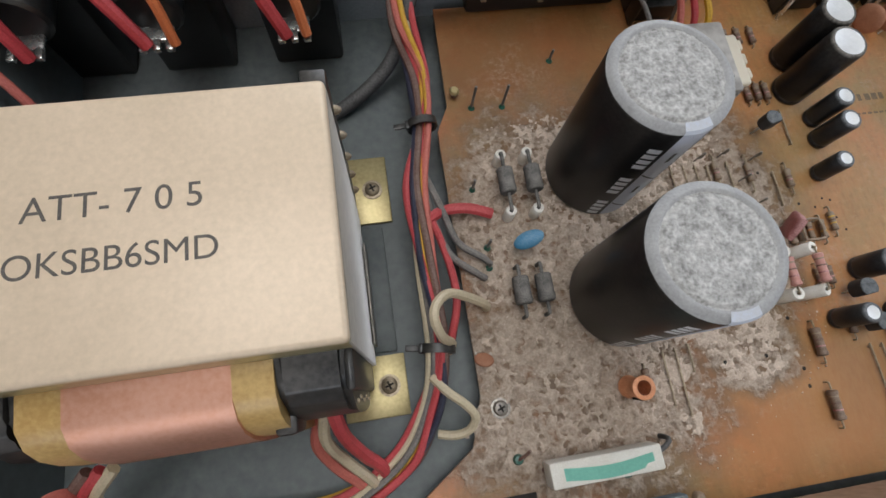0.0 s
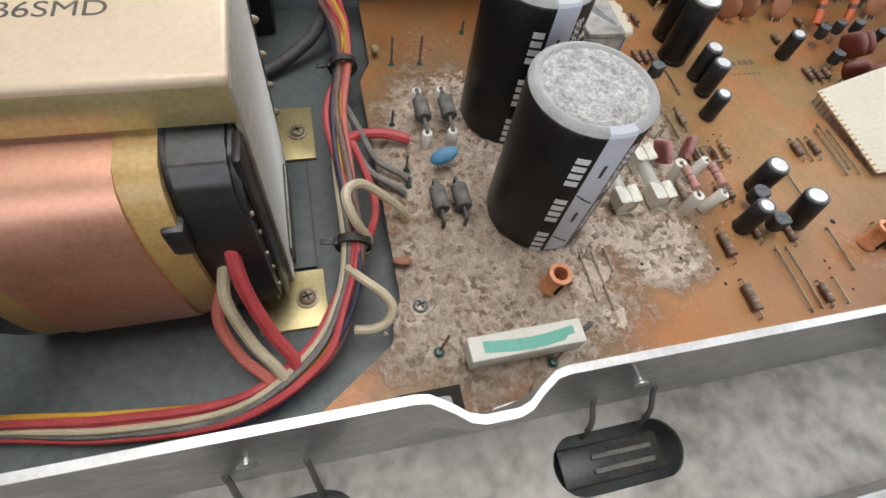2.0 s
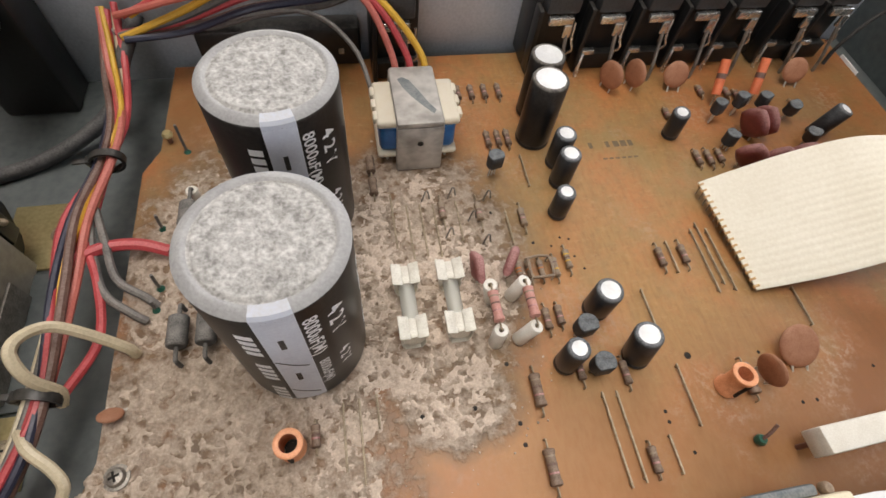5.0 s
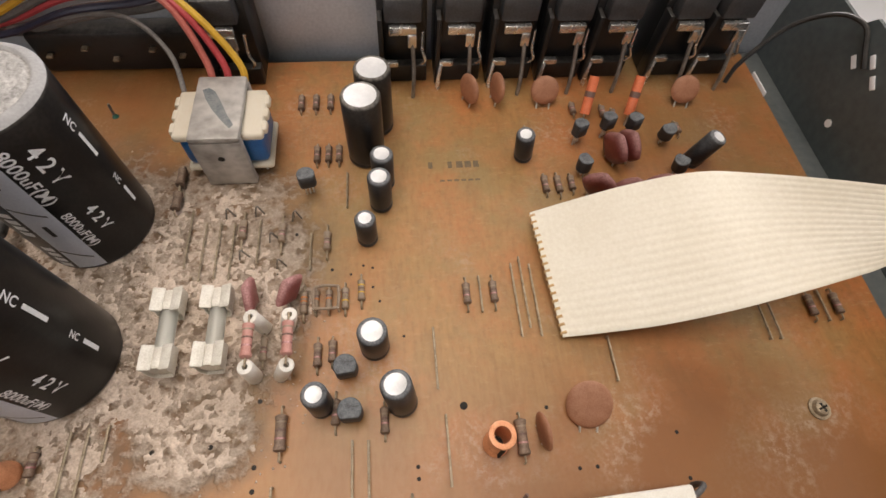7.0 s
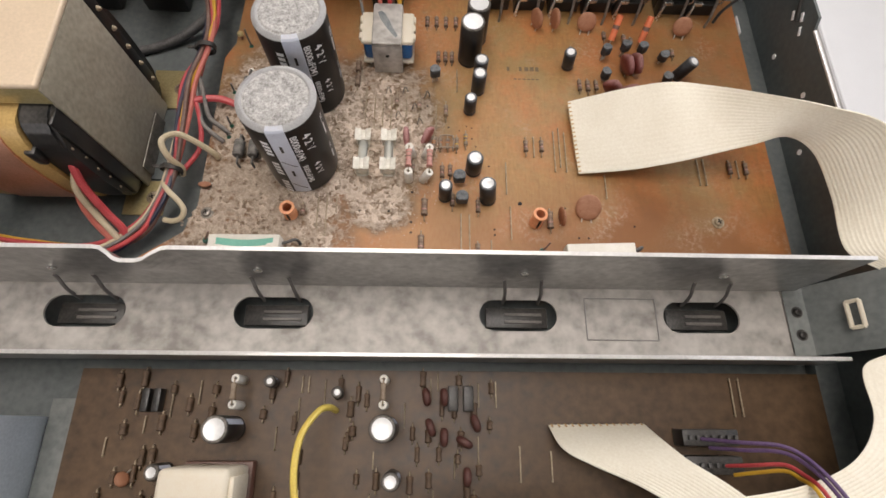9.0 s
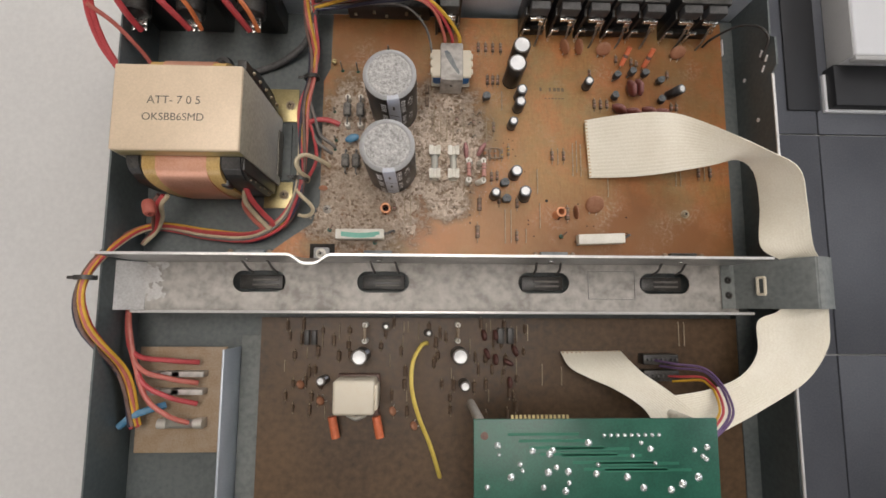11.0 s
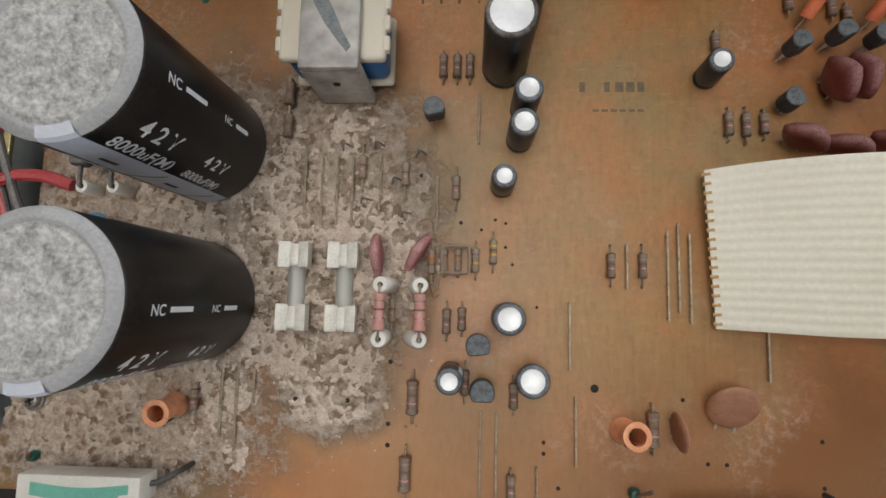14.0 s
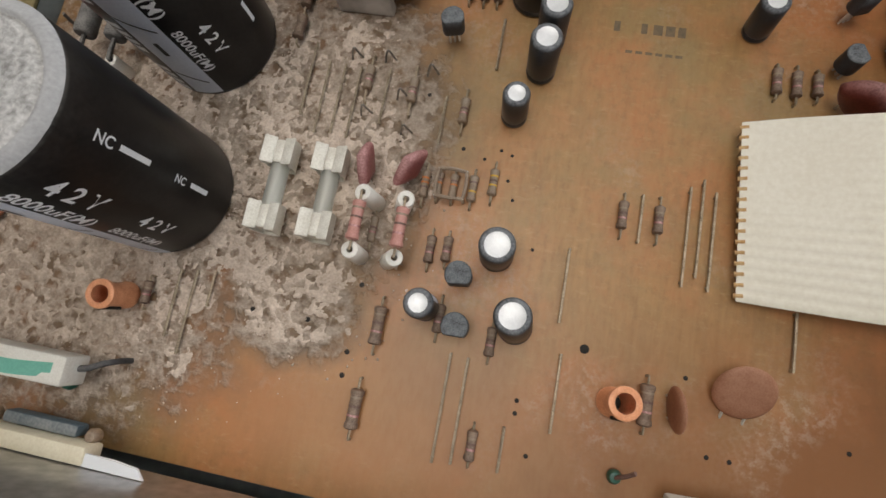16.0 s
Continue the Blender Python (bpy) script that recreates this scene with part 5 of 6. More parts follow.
for k in range(2):
    wire("speaker_wire", "pinkish red wire looping down beside the transformer", [(-286, 138 - 3 * k, 74), (-296 - 2 * k, 130, 70), (-304 - 3 * k, 112, 58), (-303 - 3 * k, 92, 42), (-294 - 1.5 * k, 72, 24), (-291, 50, 0)], 1.8, M["w_red"], group="speaker wires")
wire("speaker_wire", "salmon wire running down beside the transformer", [(-305, 110, 60), (-296, 105, 40), (-288, 92, 12), (-286, 70, 0)], 1.5, M["w_salmon"], group="speaker wires")
wire("mains_cable", "thick black mains cable lying on the chassis floor", [(-168, 146, 22), (-174, 132, 14), (-181, 121, 2), (-194, 111, -4), (-211, 103, -7.2), (-236, 95, -7.2), (-262, 90, -7.2)], 2.7, M["black_dusty"], "cable", seg=10)
t = thing("rubber_grommet", "round black grommet on the chassis floor", "grommet", (-246, 104, -9.9))
part("ring", lathe(bmesh.new(), [(2, 0), (7, 0), (7.5, 2), (6, 5), (3, 5.5), (2, 4)], 20), M["black_dusty"], t)

# The wiring loom
LOOM = [(-176, 146, 22), (-176, 128, 11), (-172.5, 106, 9), (-174.5, 88, 8.5), (-179, 66, 7), (-180.5, 42, 6), (-180, 12, 7), (-186, -6, 3), (-196, -20, -1), (-218, -29, -4), (-250, -27, -5), (-282, -22, -4), (-295, -34, 18), (-301, -62, 43), (-300, -92, 41), (-290, -124, 14), (-284, -160, 6)]
STRANDS = [("w_red", 1.35, 0, 2.4), ("w_salmon", 1.3, 1.9, 3.0), ("w_grey", 1.0, -2.2, 0.6), ("w_yellow", 1.15, 0.9, 0.2), ("w_red", 1.25, -1.2, -1.6), ("w_brown", 1.3, 2.4, -1.0), ("w_blue", 1.1, 0.5, -2.4), ("w_cream", 0.95, -2.8, 2.2), ("w_yellow", 1.0, 1.2, 4.4), ("w_red", 1.2, -1.8, 5.2)]
rng = random.Random(7)
NAMES = {"w_red": "pinkish red", "w_salmon": "salmon", "w_grey": "dusty grey", "w_yellow": "yellow", "w_brown": "brown", "w_blue": "navy blue", "w_cream": "cream"}
for mat, r, a0, b0 in STRANDS:
    pts = []
    for i, (x, y, z) in enumerate(LOOM):
        d = Vector(LOOM[min(i + 1, len(LOOM) - 1)]) - Vector(LOOM[max(i - 1, 0)])
        s = Vector((d.y, -d.x, 0)).normalized()
        tight = 0.50 if i in (3, 6, 13) else 0.84
        ca, sa = math.cos(0.55 * i), math.sin(0.55 * i)
        a, b = a0 * ca - (b0 - 1.5) * sa, a0 * sa + (b0 - 1.5) * ca + 1.5
        pts.append((x + s.x * a * tight + rng.uniform(-1.6, 1.6), y + s.y * a * tight + rng.uniform(-0.9, 0.9), z + b * tight * 0.8 + rng.uniform(-0.5, 0.5) + 1.0))
    wire("loom_wire", NAMES[mat] + " wire of the dusty wiring loom along the floor", pts, r, M[mat], "wire", "wiring loom")


def cable_tie(x, y, z, rz, r):
    t = thing("cable_tie", "black cable tie round the wiring loom", "cable tie", (x, y, z), rz)
    bm = bmesh.new()
    rings = []
    for k in range(20):
        a = 2 * math.pi * k / 20
        rings.append([bm.verts.new((q * math.cos(a) * 1.15, yy, q * math.sin(a))) for q, yy in ((r, -1.4), (r + 0.8, -1.4), (r + 0.8, 1.4), (r, 1.4))])
    for k in range(20):
        for c in range(4):
            bm.faces.new((rings[k][c], rings[k][(c + 1) % 4], rings[(k + 1) % 20][(c + 1) % 4], rings[(k + 1) % 20][c]))
    part("band", bm, M["black"], t)
    part("lock", box(bmesh.new(), -r - 2.0, -r + 0.2, -1.6, 1.6, 0, 2.2, 0.5), M["black"], t)
    part("tail", box(bmesh.new(), -r - 6, -r - 1.8, -1.0, 1.0, 0.8, 1.6, 0.3), M["black"], t)


cable_tie(-174.5, 88, 9.7, 4, 3.9)
cable_tie(-180, 12, 8.2, -8, 4.0)
cable_tie(-301, -62, 44.5, 0, 4.8)
wire("cream_wire", "cream wire looping out of the loom to a board pin", [(-161.6, 23.6, 0.5), (-162.4, 24.1, 4.5), (-168.5, 26, 11.5), (-175.1, 26.9, 17.8), (-179.6, 23.6, 20.8), (-180.7, 19.2, 21), (-178.6, 14.5, 16), (-175.4, 13, 8), (-176.5, 11, 4)], 1.5, M["w_cream"])
wire("cream_wire", "short cream wire bent from the loom to the board edge", [(-183, 4, 8), (-179, -1, 9.5), (-174, -5.5, 8), (-171.5, -9.5, 6), (-173.5, -13, 3.5), (-178, -14, 2), (-183, -13, 1)], 1.4, M["w_cream"])
wire("red_wire", "dusty red sleeved wire reaching a board pin", [(-180, 52, 8), (-172, 57, 6), (-163, 57.5, 5), (-154.5, 55, 3.5)], 1.9, M["w_red"])
wire("grey_wire", "dusty grey wire dropping to a board pin", [(-176, 70, 8), (-172, 58, 7), (-168, 46, 5), (-160, 40, 3), (-157.5, 38, 0.5)], 1.2, M["w_grey"])
wire("grey_wire", "dusty grey wire dropping to a board pin", [(-177, 66, 8), (-175, 54, 6), (-171, 42, 4.5), (-163, 35, 3), (-160, 33.5, 0.5)], 1.2, M["w_grey"])
wire("red_wire", "red wire sagging beside the loom", [(-178, 60, 8), (-173, 45, 5), (-171, 28, 3), (-176, 12, 6)], 1.3, M["w_red"])
for mat, r, path in (("w_red", 1.9, [(-209.5, 1, 38), (-208.5, -7, 27), (-205, -14, 13), (-201, -19, 4), (-201, -23, -1), (-208, -27, -5)]),
                     ("w_cream", 1.6, [(-212, 0, 30), (-213.5, -8, 23), (-210, -15.5, 10), (-205, -21.5, 4), (-204, -25, -1), (-212, -28, -5)]),
                     ("w_salmon", 1.6, [(-214, -1, 22), (-217.5, -9, 14), (-214, -17, 5), (-208, -23, 1), (-207, -26, -3), (-216, -29, -6)])):
    wire("transformer_lead", NAMES[mat] + " lead leaving the transformer bobbin", path, r, M[mat], group="transformer leads")
for mat, dx in (("w_brown", 0), ("w_red", 3), ("w_cream", 6)):
    wire("transformer_lead", NAMES[mat] + " lead leaving the far end of the transformer bobbin", [(-268 + dx, -6, 30), (-274 + dx, -12, 26), (-280 + dx, -18, 12), (-286 + dx * 0.5, -26, 1), (-292, -36, 2)], 1.6, M[mat], group="transformer leads")
part("wire_nut", lathe(bmesh.new(), [(0, -4), (3.6, -4), (4.2, -2), (4.2, 4), (3.2, 6), (1.6, 6.4), (1.4, 3), (0, 3)], 16), M["w_salmon"], None, at=pose(-0.274, -0.014, 0.030, 70, 10, 20))
tagged(bpy.data.objects["wire_nut"], "pinkish crimped wire end before the transformer", "connector")
for mat, a in (("w_red", 0), ("w_yellow", 2.4), ("w_salmon", -2.4)):
    wire("small_transformer_lead", NAMES[mat] + " lead arching to the small transformer", [(-170 + a, 140, 26), (-140, 136 + a, 40 + a), (-105, 134 + a, 46 + a), (-85 + a, 126, 40), (-73 + a * 2.2, 116, 24), (-72.5 + a * 2.2, 109, 16)], 1.25, M[mat], group="small transformer leads")
wire("small_transformer_lead", "thin black lead arching to the small transformer", [(-150, 138, 22), (-110, 134, 30), (-92, 122, 24), (-86, 104, 14), (-84, 101, 6)], 0.9, M["w_grey"], group="small transformer leads")
for k, (mat, z) in enumerate((("w_grey", 24), ("w_brown", 28), ("w_red", 33), ("w_grey", 36), ("w_yellow", 40), ("w_blue", 30))):
    wire("rear_loom_wire", NAMES[mat] + " wire running along the rear panel", [(-176 + k, 140 - k, 20), (-150, 143 - 1.2 * k, z * 0.7), (-125, 141 - k, z), (-100, 143 - k, z + 2), (-86, 146 - k, z + 6)], 1.3, M[mat], group="rear loom")
bm = box(bmesh.new(), -150, -88, 140, 149.8, 0.3, 18, 2)
sw = tagged(part("selector_switch", bm, M["black"]), "black switch block at the rear panel behind the wires", "switch")
for k, (lx, lz) in enumerate(((-145, 9), (-131, 12), (-122, 7), (-107, 11), (-97, 8))):
    part("solder_lug", box(bmesh.new(), lx, lx + 2.2, 137.5, 140.2, lz, lz + 0.9, 0.3), M["wire"], sw)


# Ribbon cable from the main board over the channel to the front
def ribbon(name, label, left, right, wires, ends=True):
    a, b = smooth_path(left, 10), smooth_path(right, 10)
    t = tagged(new(name), label, "ribbon cable")
    bm = bmesh.new()
    cols = wires * 4 + 1
    tops, lows = [], []
    for i in range(len(a)):
        along = (a[min(i + 1, len(a) - 1)] - a[max(i - 1, 0)]) + (b[min(i + 1, len(b) - 1)] - b[max(i - 1, 0)])
        nrm = along.cross(b[i] - a[i]).normalized()
        up, lo = [], []
        for k in range(cols):
            f = k / (cols - 1)
            bulge = 0.28 + 0.19 * abs(math.sin(math.pi * f * wires))
            q = a[i].lerp(b[i], f)
            up.append(bm.verts.new(q - nrm * bulge))
            lo.append(bm.verts.new(q + nrm * bulge))
        tops.append(up), lows.append(lo)
    for i in range(len(a) - 1):
        for k in range(cols - 1):
            bm.faces.new((tops[i][k], tops[i][k + 1], tops[i + 1][k + 1], tops[i + 1][k]))
            bm.faces.new((lows[i][k], lows[i + 1][k], lows[i + 1][k + 1], lows[i][k + 1]))
        bm.faces.new((tops[i][0], tops[i + 1][0], lows[i + 1][0], lows[i][0]))
        bm.faces.new((tops[i][-1], lows[i][-1], lows[i + 1][-1], tops[i + 1][-1]))
    for row_t, row_l in ((tops[0], lows[0]), (tops[-1], lows[-1])):
        for k in range(cols - 1):
            bm.faces.new((row_t[k], row_l[k], row_l[k + 1], row_t[k + 1]))
    part("insulation", bm, M["ribbon"], t)
    if ends:
        d = (a[1] - a[0]).normalized()
        for k in range(wires):
            q = a[0].lerp(b[0], (k + 0.5) / wires)
            part("conductor_end", tube(bmesh.new(), [q + d * 2.0, q + d * 0.9 - Vector((0, 0, 0.3)), (q.x + 1.6, q.y, -0.4)], 0.28, 6, 3), M["wire"], t, "tinned conductor end")
            part("insulation_tip", tube(bmesh.new(), [q - d * 0.5, q + d * 0.4, q + d * 1.5], 0.60, 8), M["scorch"], t, "browned rounded insulation tip")
    return t


OUTER = [(28.8, 60.8, 5.5), (42, 62, 10), (60, 62, 18), (78, 60.5, 25), (94, 57, 28), (112, 42, 42), (130, 23, 58), (145, 9, 65), (151, -12, 62), (159, -38, 54), (165, -49, 52), (168, -64, 51), (169, -80, 50), (169.5, -88, 49), (169, -104, 47), (154, -125, 46), (124, -144, 44), (98, -158, 42)]
INNER = [(32.3, 17.4, 2.2), (44, 17.0, 5), (60, 16.5, 10), (78, 17, 17), (95, 18.5, 24), (112, 21, 29), (127, 23.5, 33), (137, 14, 34), (138, -10, 36), (133, -38, 41), (149, -49, 40), (152, -64, 38), (146, -80, 37), (131, -88, 36), (128, -108, 38), (116, -123, 38), (95, -132, 36), (66, -137, 34)]
ribbon("ribbon_cable", "wide cream ribbon cable rising from the main board over the channel", OUTER, INNER, 17)
ribbon("ribbon_cable", "short cream ribbon cable bending down to the front board", [(50.5, -110.2, 4), (52, -116, 16), (58, -124, 26), (68, -132, 34), (84, -146, 40), (90, -156, 44)], [(7, -110.8, 3), (10, -120, 14), (20, -126, 20), (38, -134, 26), (52, -144, 34), (58, -156, 40)], 14, True)


def bent_plate(profile, y0, y1, thick):
    """A folded sheet whose section in x and z is the profile."""
    bm = bmesh.new()
    back = [(x + thick, z + thick * 0.3) for x, z in profile]
    rows = [[bm.verts.new((x, y, z)) for x, z in prof] for prof in (profile, back) for y in (y0, y1)]
    for a, b in ((0, 1), (2, 3), (0, 2), (1, 3)):
        for k in range(len(profile) - 1):
            bm.faces.new((rows[a][k], rows[a][k + 1], rows[b][k + 1], rows[b][k]))
    for k in (0, len(profile) - 1):
        bm.faces.new((rows[0][k], rows[1][k], rows[3][k], rows[2][k]))
    return bm


clip = tagged(part("cable_clamp", bent_plate([(124, 9.2), (133.5, 9.2), (135, 11), (152, 57), (154.5, 60), (158, 60), (168, 54.5), (172, 50)], -79.5, -46.5, 1.3), M["clamp"]), "grey-green painted clamp plate over the ribbon cable", "clamp")
for yy in (-59, -70):
    screw_head(clip, (129, yy, 9.3), 2.0, M["black"])
bm = bmesh.new()
for a, b in (((-6, -8), (6, -8)), ((6, -8), (6, 8)), ((6, 8), (-6, 8)), ((-6, 8), (-6, -8))):
    tube(bm, [(a[0] * 0.55, a[1], 0), (b[0] * 0.55, b[1], 0)], 1.3, 8)
part("clip_loop", bm, M["bobbin"], clip, "white plastic clip loop", at=pose(0.1395, -0.0640, 0.0300, 0, -70, 0) @ Matrix.Diagonal((0.8, 0.72, 0.8, 1)))

wire("earth_wire", "thin black earth wire rising to the side wall", [(124, 123, 3), (127, 125, 12), (138, 127, 26), (147, 121, 36), (151, 111, 39), (151.6, 104, 34), (151.6, 99, 30)], 0.9, M["black"])

# Screws and holes of the boards
for hx, hy, r in ((105, -9, 3.0), (-162.5, -8.5, 3.0)):
    s = screw_head(board, (hx, hy, 0.05), r * 0.8, M["wire"] if hx > 0 else M["dull_leg"])
cut = tagged(part("board_cutout", box(bmesh.new(), -174, -156, -46.3, -34, 0.02, 0.5, 0.2), M["hole"]), "black square cut-out at the board's front edge", "cut-out", "", "structure")
lug = tagged(part("fixing_lug", box(bmesh.new(), -170.5, -159.5, -46.2, -37, 0.5, 4.2, 1.2), M["rim_dust"]), "dusty whitish fixing lug with a crosshead screw", "lug")
screw_head(lug, (-165, -41.5, 4.2), 2.7)
spots = [(0, 0, 1.0), (-69.3, -5.6, 0.6), (-57.4, -11.6, 0.6), (-57.4, -17.4, 0.6), (-57.3, 5.6, 0.6), (-84.4, -5.7, 0.6), (23.8, -2.3, 0.5), (-14, -15, 0.5), (-14, -18, 0.5), (-10, -27, 0.5), (30, -19, 0.5), (35, -19, 0.5), (60, -12, 0.5), (60, -24, 0.5), (-55, 46, 0.7), (-50, 60, 0.5), (-38, 46, 0.5), (-32, 44, 0.4), (-25, 46, 0.4), (-25, 39, 0.4), (-16, 22, 0.4), (-23, 34, 0.4), (-28, 47, 0.4)]
hole_mesh = finish(lathe(bmesh.new(), [(0, 0.03), (1.0, 0.03), (1.15, 0.012)], 12), "drill_hole", M["hole"])
for x, y, r in spots:
    o = new("drill_hole", hole_mesh)
    o.parent = board
    o.matrix_basis = pose(x * MM, y * MM, 0) @ Matrix.Diagonal((r, r, 1, 1))
bm = bmesh.new()
for k, (a, b) in enumerate(((0, 2), (4, 7), (8, 11), (12, 14.5), (-9, -7))):
    box(bm, 3.4 + a * 0.8, 3.4 + b * 0.8, 85.6, 88.6, 0.015, 0.05)
part("board_print", bm, M["board_ink"], board, "faded dark print on the board")
bm = bmesh.new()
for a in range(6):
    box(bm, 0 + a * 2.6, 1.8 + a * 2.6, 79.5, 80.3, 0.015, 0.04)
part("board_print", bm, M["board_ink"], board, "faint print on the board")
# test pins
for px, py, h in ((-154, 98.5, 13), (-142.3, 98, 13), (-159, 66, 7), (-157.5, 44, 8), (-158, 37, 5), (-120, 116, 6)):
    p = thing("board_pin", "thin dark pin with a greenish solder foot", "pin", (px, py, 0), 0, "board pins")
    part("shaft", tube(bmesh.new(), [(0, 0, 0), (0, 0.2, h * 0.5), (0.2, 0.5, h)], 0.5, 7, 3), M["w_grey"], p)
    part("solder_foot", lathe(bmesh.new(), [(1.3, 0.01), (1.0, 0.4), (0.55, 1.2), (0, 1.3)], 12), M["green_board"], p, "greenish tarnished foot")
p = thing("board_pin", "brass-headed pin at the board's rear corner", "pin", (-160, 104, 0), 0, "board pins")
part("shaft", tube(bmesh.new(), [(0, 0, 0), (0, 0, 3)], 0.8, 8), M["w_brown"], p)
part("bead", lathe(bmesh.new(), [(0, 2.6), (1.6, 2.9), (1.9, 3.8), (1.3, 4.8), (0, 5.0)], 14), M["brass"], p)
upright_lens("disc_capacitor", "small terracotta disc lying at the board's edge", -165, 9, 3.2, 1.8, "disc", 80, 3.0, -45)
for px, py in ((10, -27), (-127, -33), (-160, -24)):
    p = thing("bead_lead", "dark green bead on a lead standing in the board", "lead", (px, py, 0), 0, "bead leads")
    part("bead", lathe(bmesh.new(), [(0, 0.1), (1.4, 0.3), (1.7, 1.6), (1.2, 2.8), (0, 3)], 12), M["green_board"], p)
    part("lead", tube(bmesh.new(), [(0, 0, 2.6), (1.6, 1.2, 5), (3, 2.6, 7)], 0.5, 6, 3), M["w_brown"], p)

# Small bent leads standing up between the jumpers
for x, y in ((-72, 68), (-62.5, 68.5), (-57, 58), (-50, 66), (-66, 52), (-54, 48)):
    tagged(part("bent_lead", tube(bmesh.new(), [(x - 1.8, y - 0.6, -0.5), (x - 0.6, y, 4.2), (x, y + 0.2, 5.0), (x + 0.5, y, 4.2), (x + 1.4, y + 0.5, -0.5)], 0.3, 6, 3), M["dull_leg"]), "dark bent lead standing in the dusty board", "lead", "bent leads")

# Front board
electrolytic(-134, -113, 5.6, 22, "electrolytic capacitor with white top on the dark front board", (0, 0), "sleeve")
electrolytic(-66, -112.5, 5.6, 22, "electrolytic capacitor with white top on the dark front board", (0, 0), "sleeve")
electrolytic(-62.3, -133, 3.8, 16, "electrolytic capacitor with white top on the dark front board", (0, 0), "sleeve")
electrolytic(-118.4, -93, 2.6, 11, "small electrolytic capacitor on the dark front board", (0, 6), "sleeve")
electrolytic(-88.5, -97.5, 2.6, 11, "small electrolytic capacitor on the dark front board", (0, 6), "sleeve")
electrolytic(-160, -130, 3.4, 12, "small electrolytic capacitor on the dark front board", (0, -5), "sleeve")
for bx, y0, y1 in ((-131.8, -92, -103), (-67, -91.5, -103)):
    t = resistor(bx, y0, y1, "res_tan", 1.3, 12.5, False)
    for s in (-1, 1):
        bead(0, s * 5.5, 12, 1.9, 0, 0, t)
rng = random.Random(21)
for k in range(112):
    gx, gy = -184 + (k % 16) * 10.8 + rng.uniform(-5, 5), -94 - (k // 16) * 9.6 + rng.uniform(-4, 4)
    if (abs(gx + 136) < 20 and gy < -118) or (abs(gx + 134) < 8 or abs(gx + 66) < 8) and -122 < gy or abs(gx + 93) < 8 and gy < -100 or (abs(gx + 62) < 6 and gy < -124):
        continue
    ln = rng.uniform(3.4, 5.4)
    if k % 5 == 3:
        jumper(gx, gy + ln, gy - ln)
    else:
        resistor(gx, gy + ln, gy - ln, "res_dark", rng.uniform(1.1, 1.7), 1.8, False)
for jx, ja, jb in ((-46, -91, -101), (-28, -93, -103), (-24, -93, -103), (-16, -92, -103), (95, -90, -106), (99, -90, -106), (-6, -120, -134), (8, -122, -134), (-105, -90, -97), (-102, -90, -97)):
    jumper(jx, ja, jb)
for x, y, rz in ((-48, -99, 10), (-40, -99, 5), (-31, -118, 60), (-40, -116, 0), (-26, -110, 20), (-30, -132, 0), (-46, -112, 20)):
    upright_lens("film_capacitor", "dusty maroon film capacitor on the dark front board", x, y, 4.0, 3.6, "maroon_dark", rz, 5.4, 0, "capacitor", "maroon film capacitors")
for x, y in ((-174, -132), (-160, -143), (-95, -160), (-110, -150)):
    upright_lens("disc_capacitor", "brownish disc capacitor on the dark front board", x, y, 3.2, 2.4, "disc", 30, 5.0, -30, "capacitor", "brownish disc capacitors")
for bx in (-173, -168):
    tagged(part("ferrite_bar", box(bmesh.new(), bx - 1.6, bx + 1.6, -106, -96, 0, 5, 0.4), M["black"]), "small black ferrite bar on the front board", "ferrite")
for bx in (-36, -29):
    tagged(part("ferrite_bar", box(bmesh.new(), bx - 2.2, bx + 2.2, -105, -94, 0, 6, 0.4), M["black"]), "small black ferrite bar on the front board", "ferrite")
relay = thing("relay", "cream plastic relay block standing on the front board", "relay", (-136, -138, 0))
part("case", box(bmesh.new(), -13.5, 13.5, -11, 11, 6, 31, 2.2, 3), M["bobbin"], relay)
part("base", box(bmesh.new(), -14.5, 14.5, -16, 12, 0, 6, 0.8), M["w_brown"], relay)
part("side_tab", box(bmesh.new(), 13.4, 15.4, -8, 8, 12, 29, 0.8), M["bobbin"], relay)
for sx in (-17, 13):
    part("orange_resistor", tube(bmesh.new(), [(sx, -16, 9), (sx + 3, -30, 9)], 3.0, 12), M["orange"], relay, "orange resistor beside the relay")
part("clear_spring", tube(bmesh.new(), [(-6, -14, 12), (0, -16, 14), (6, -14, 12)], 1.6, 8), M["tin"], relay)
wire("yellow_wire", "yellow insulated wire arching over the front board", [(-88.5, -105, 3), (-89.5, -104, 14), (-93, -106, 20.5), (-98, -116, 26), (-98.5, -132, 28), (-94, -150, 26), (-86, -170, 22), (-80, -190, 16), (-79, -196, 0)], 1.4, M["w_pale_yellow"])
conn = thing("pin_header", "black pin header block on the front board", "connector", (77, -121, 0), 0, "pin headers")
part("housing", box(bmesh.new(), -12.5, 12.5, 2, 9, 0, 10, 0.6), M["black"], conn)
part("housing", box(bmesh.new(), -12.5, 12.5, -9.5, -2, 0, 10, 0.6), M["black"], conn)
for k in range(7):
    for yy in (5.5, -5.8):
        part("contact", box(bmesh.new(), -10.5 + 3.4 * k, -8.9 + 3.4 * k, yy - 1, yy + 1, 9.8, 11.4, 0.3), M["black_dusty"], conn)
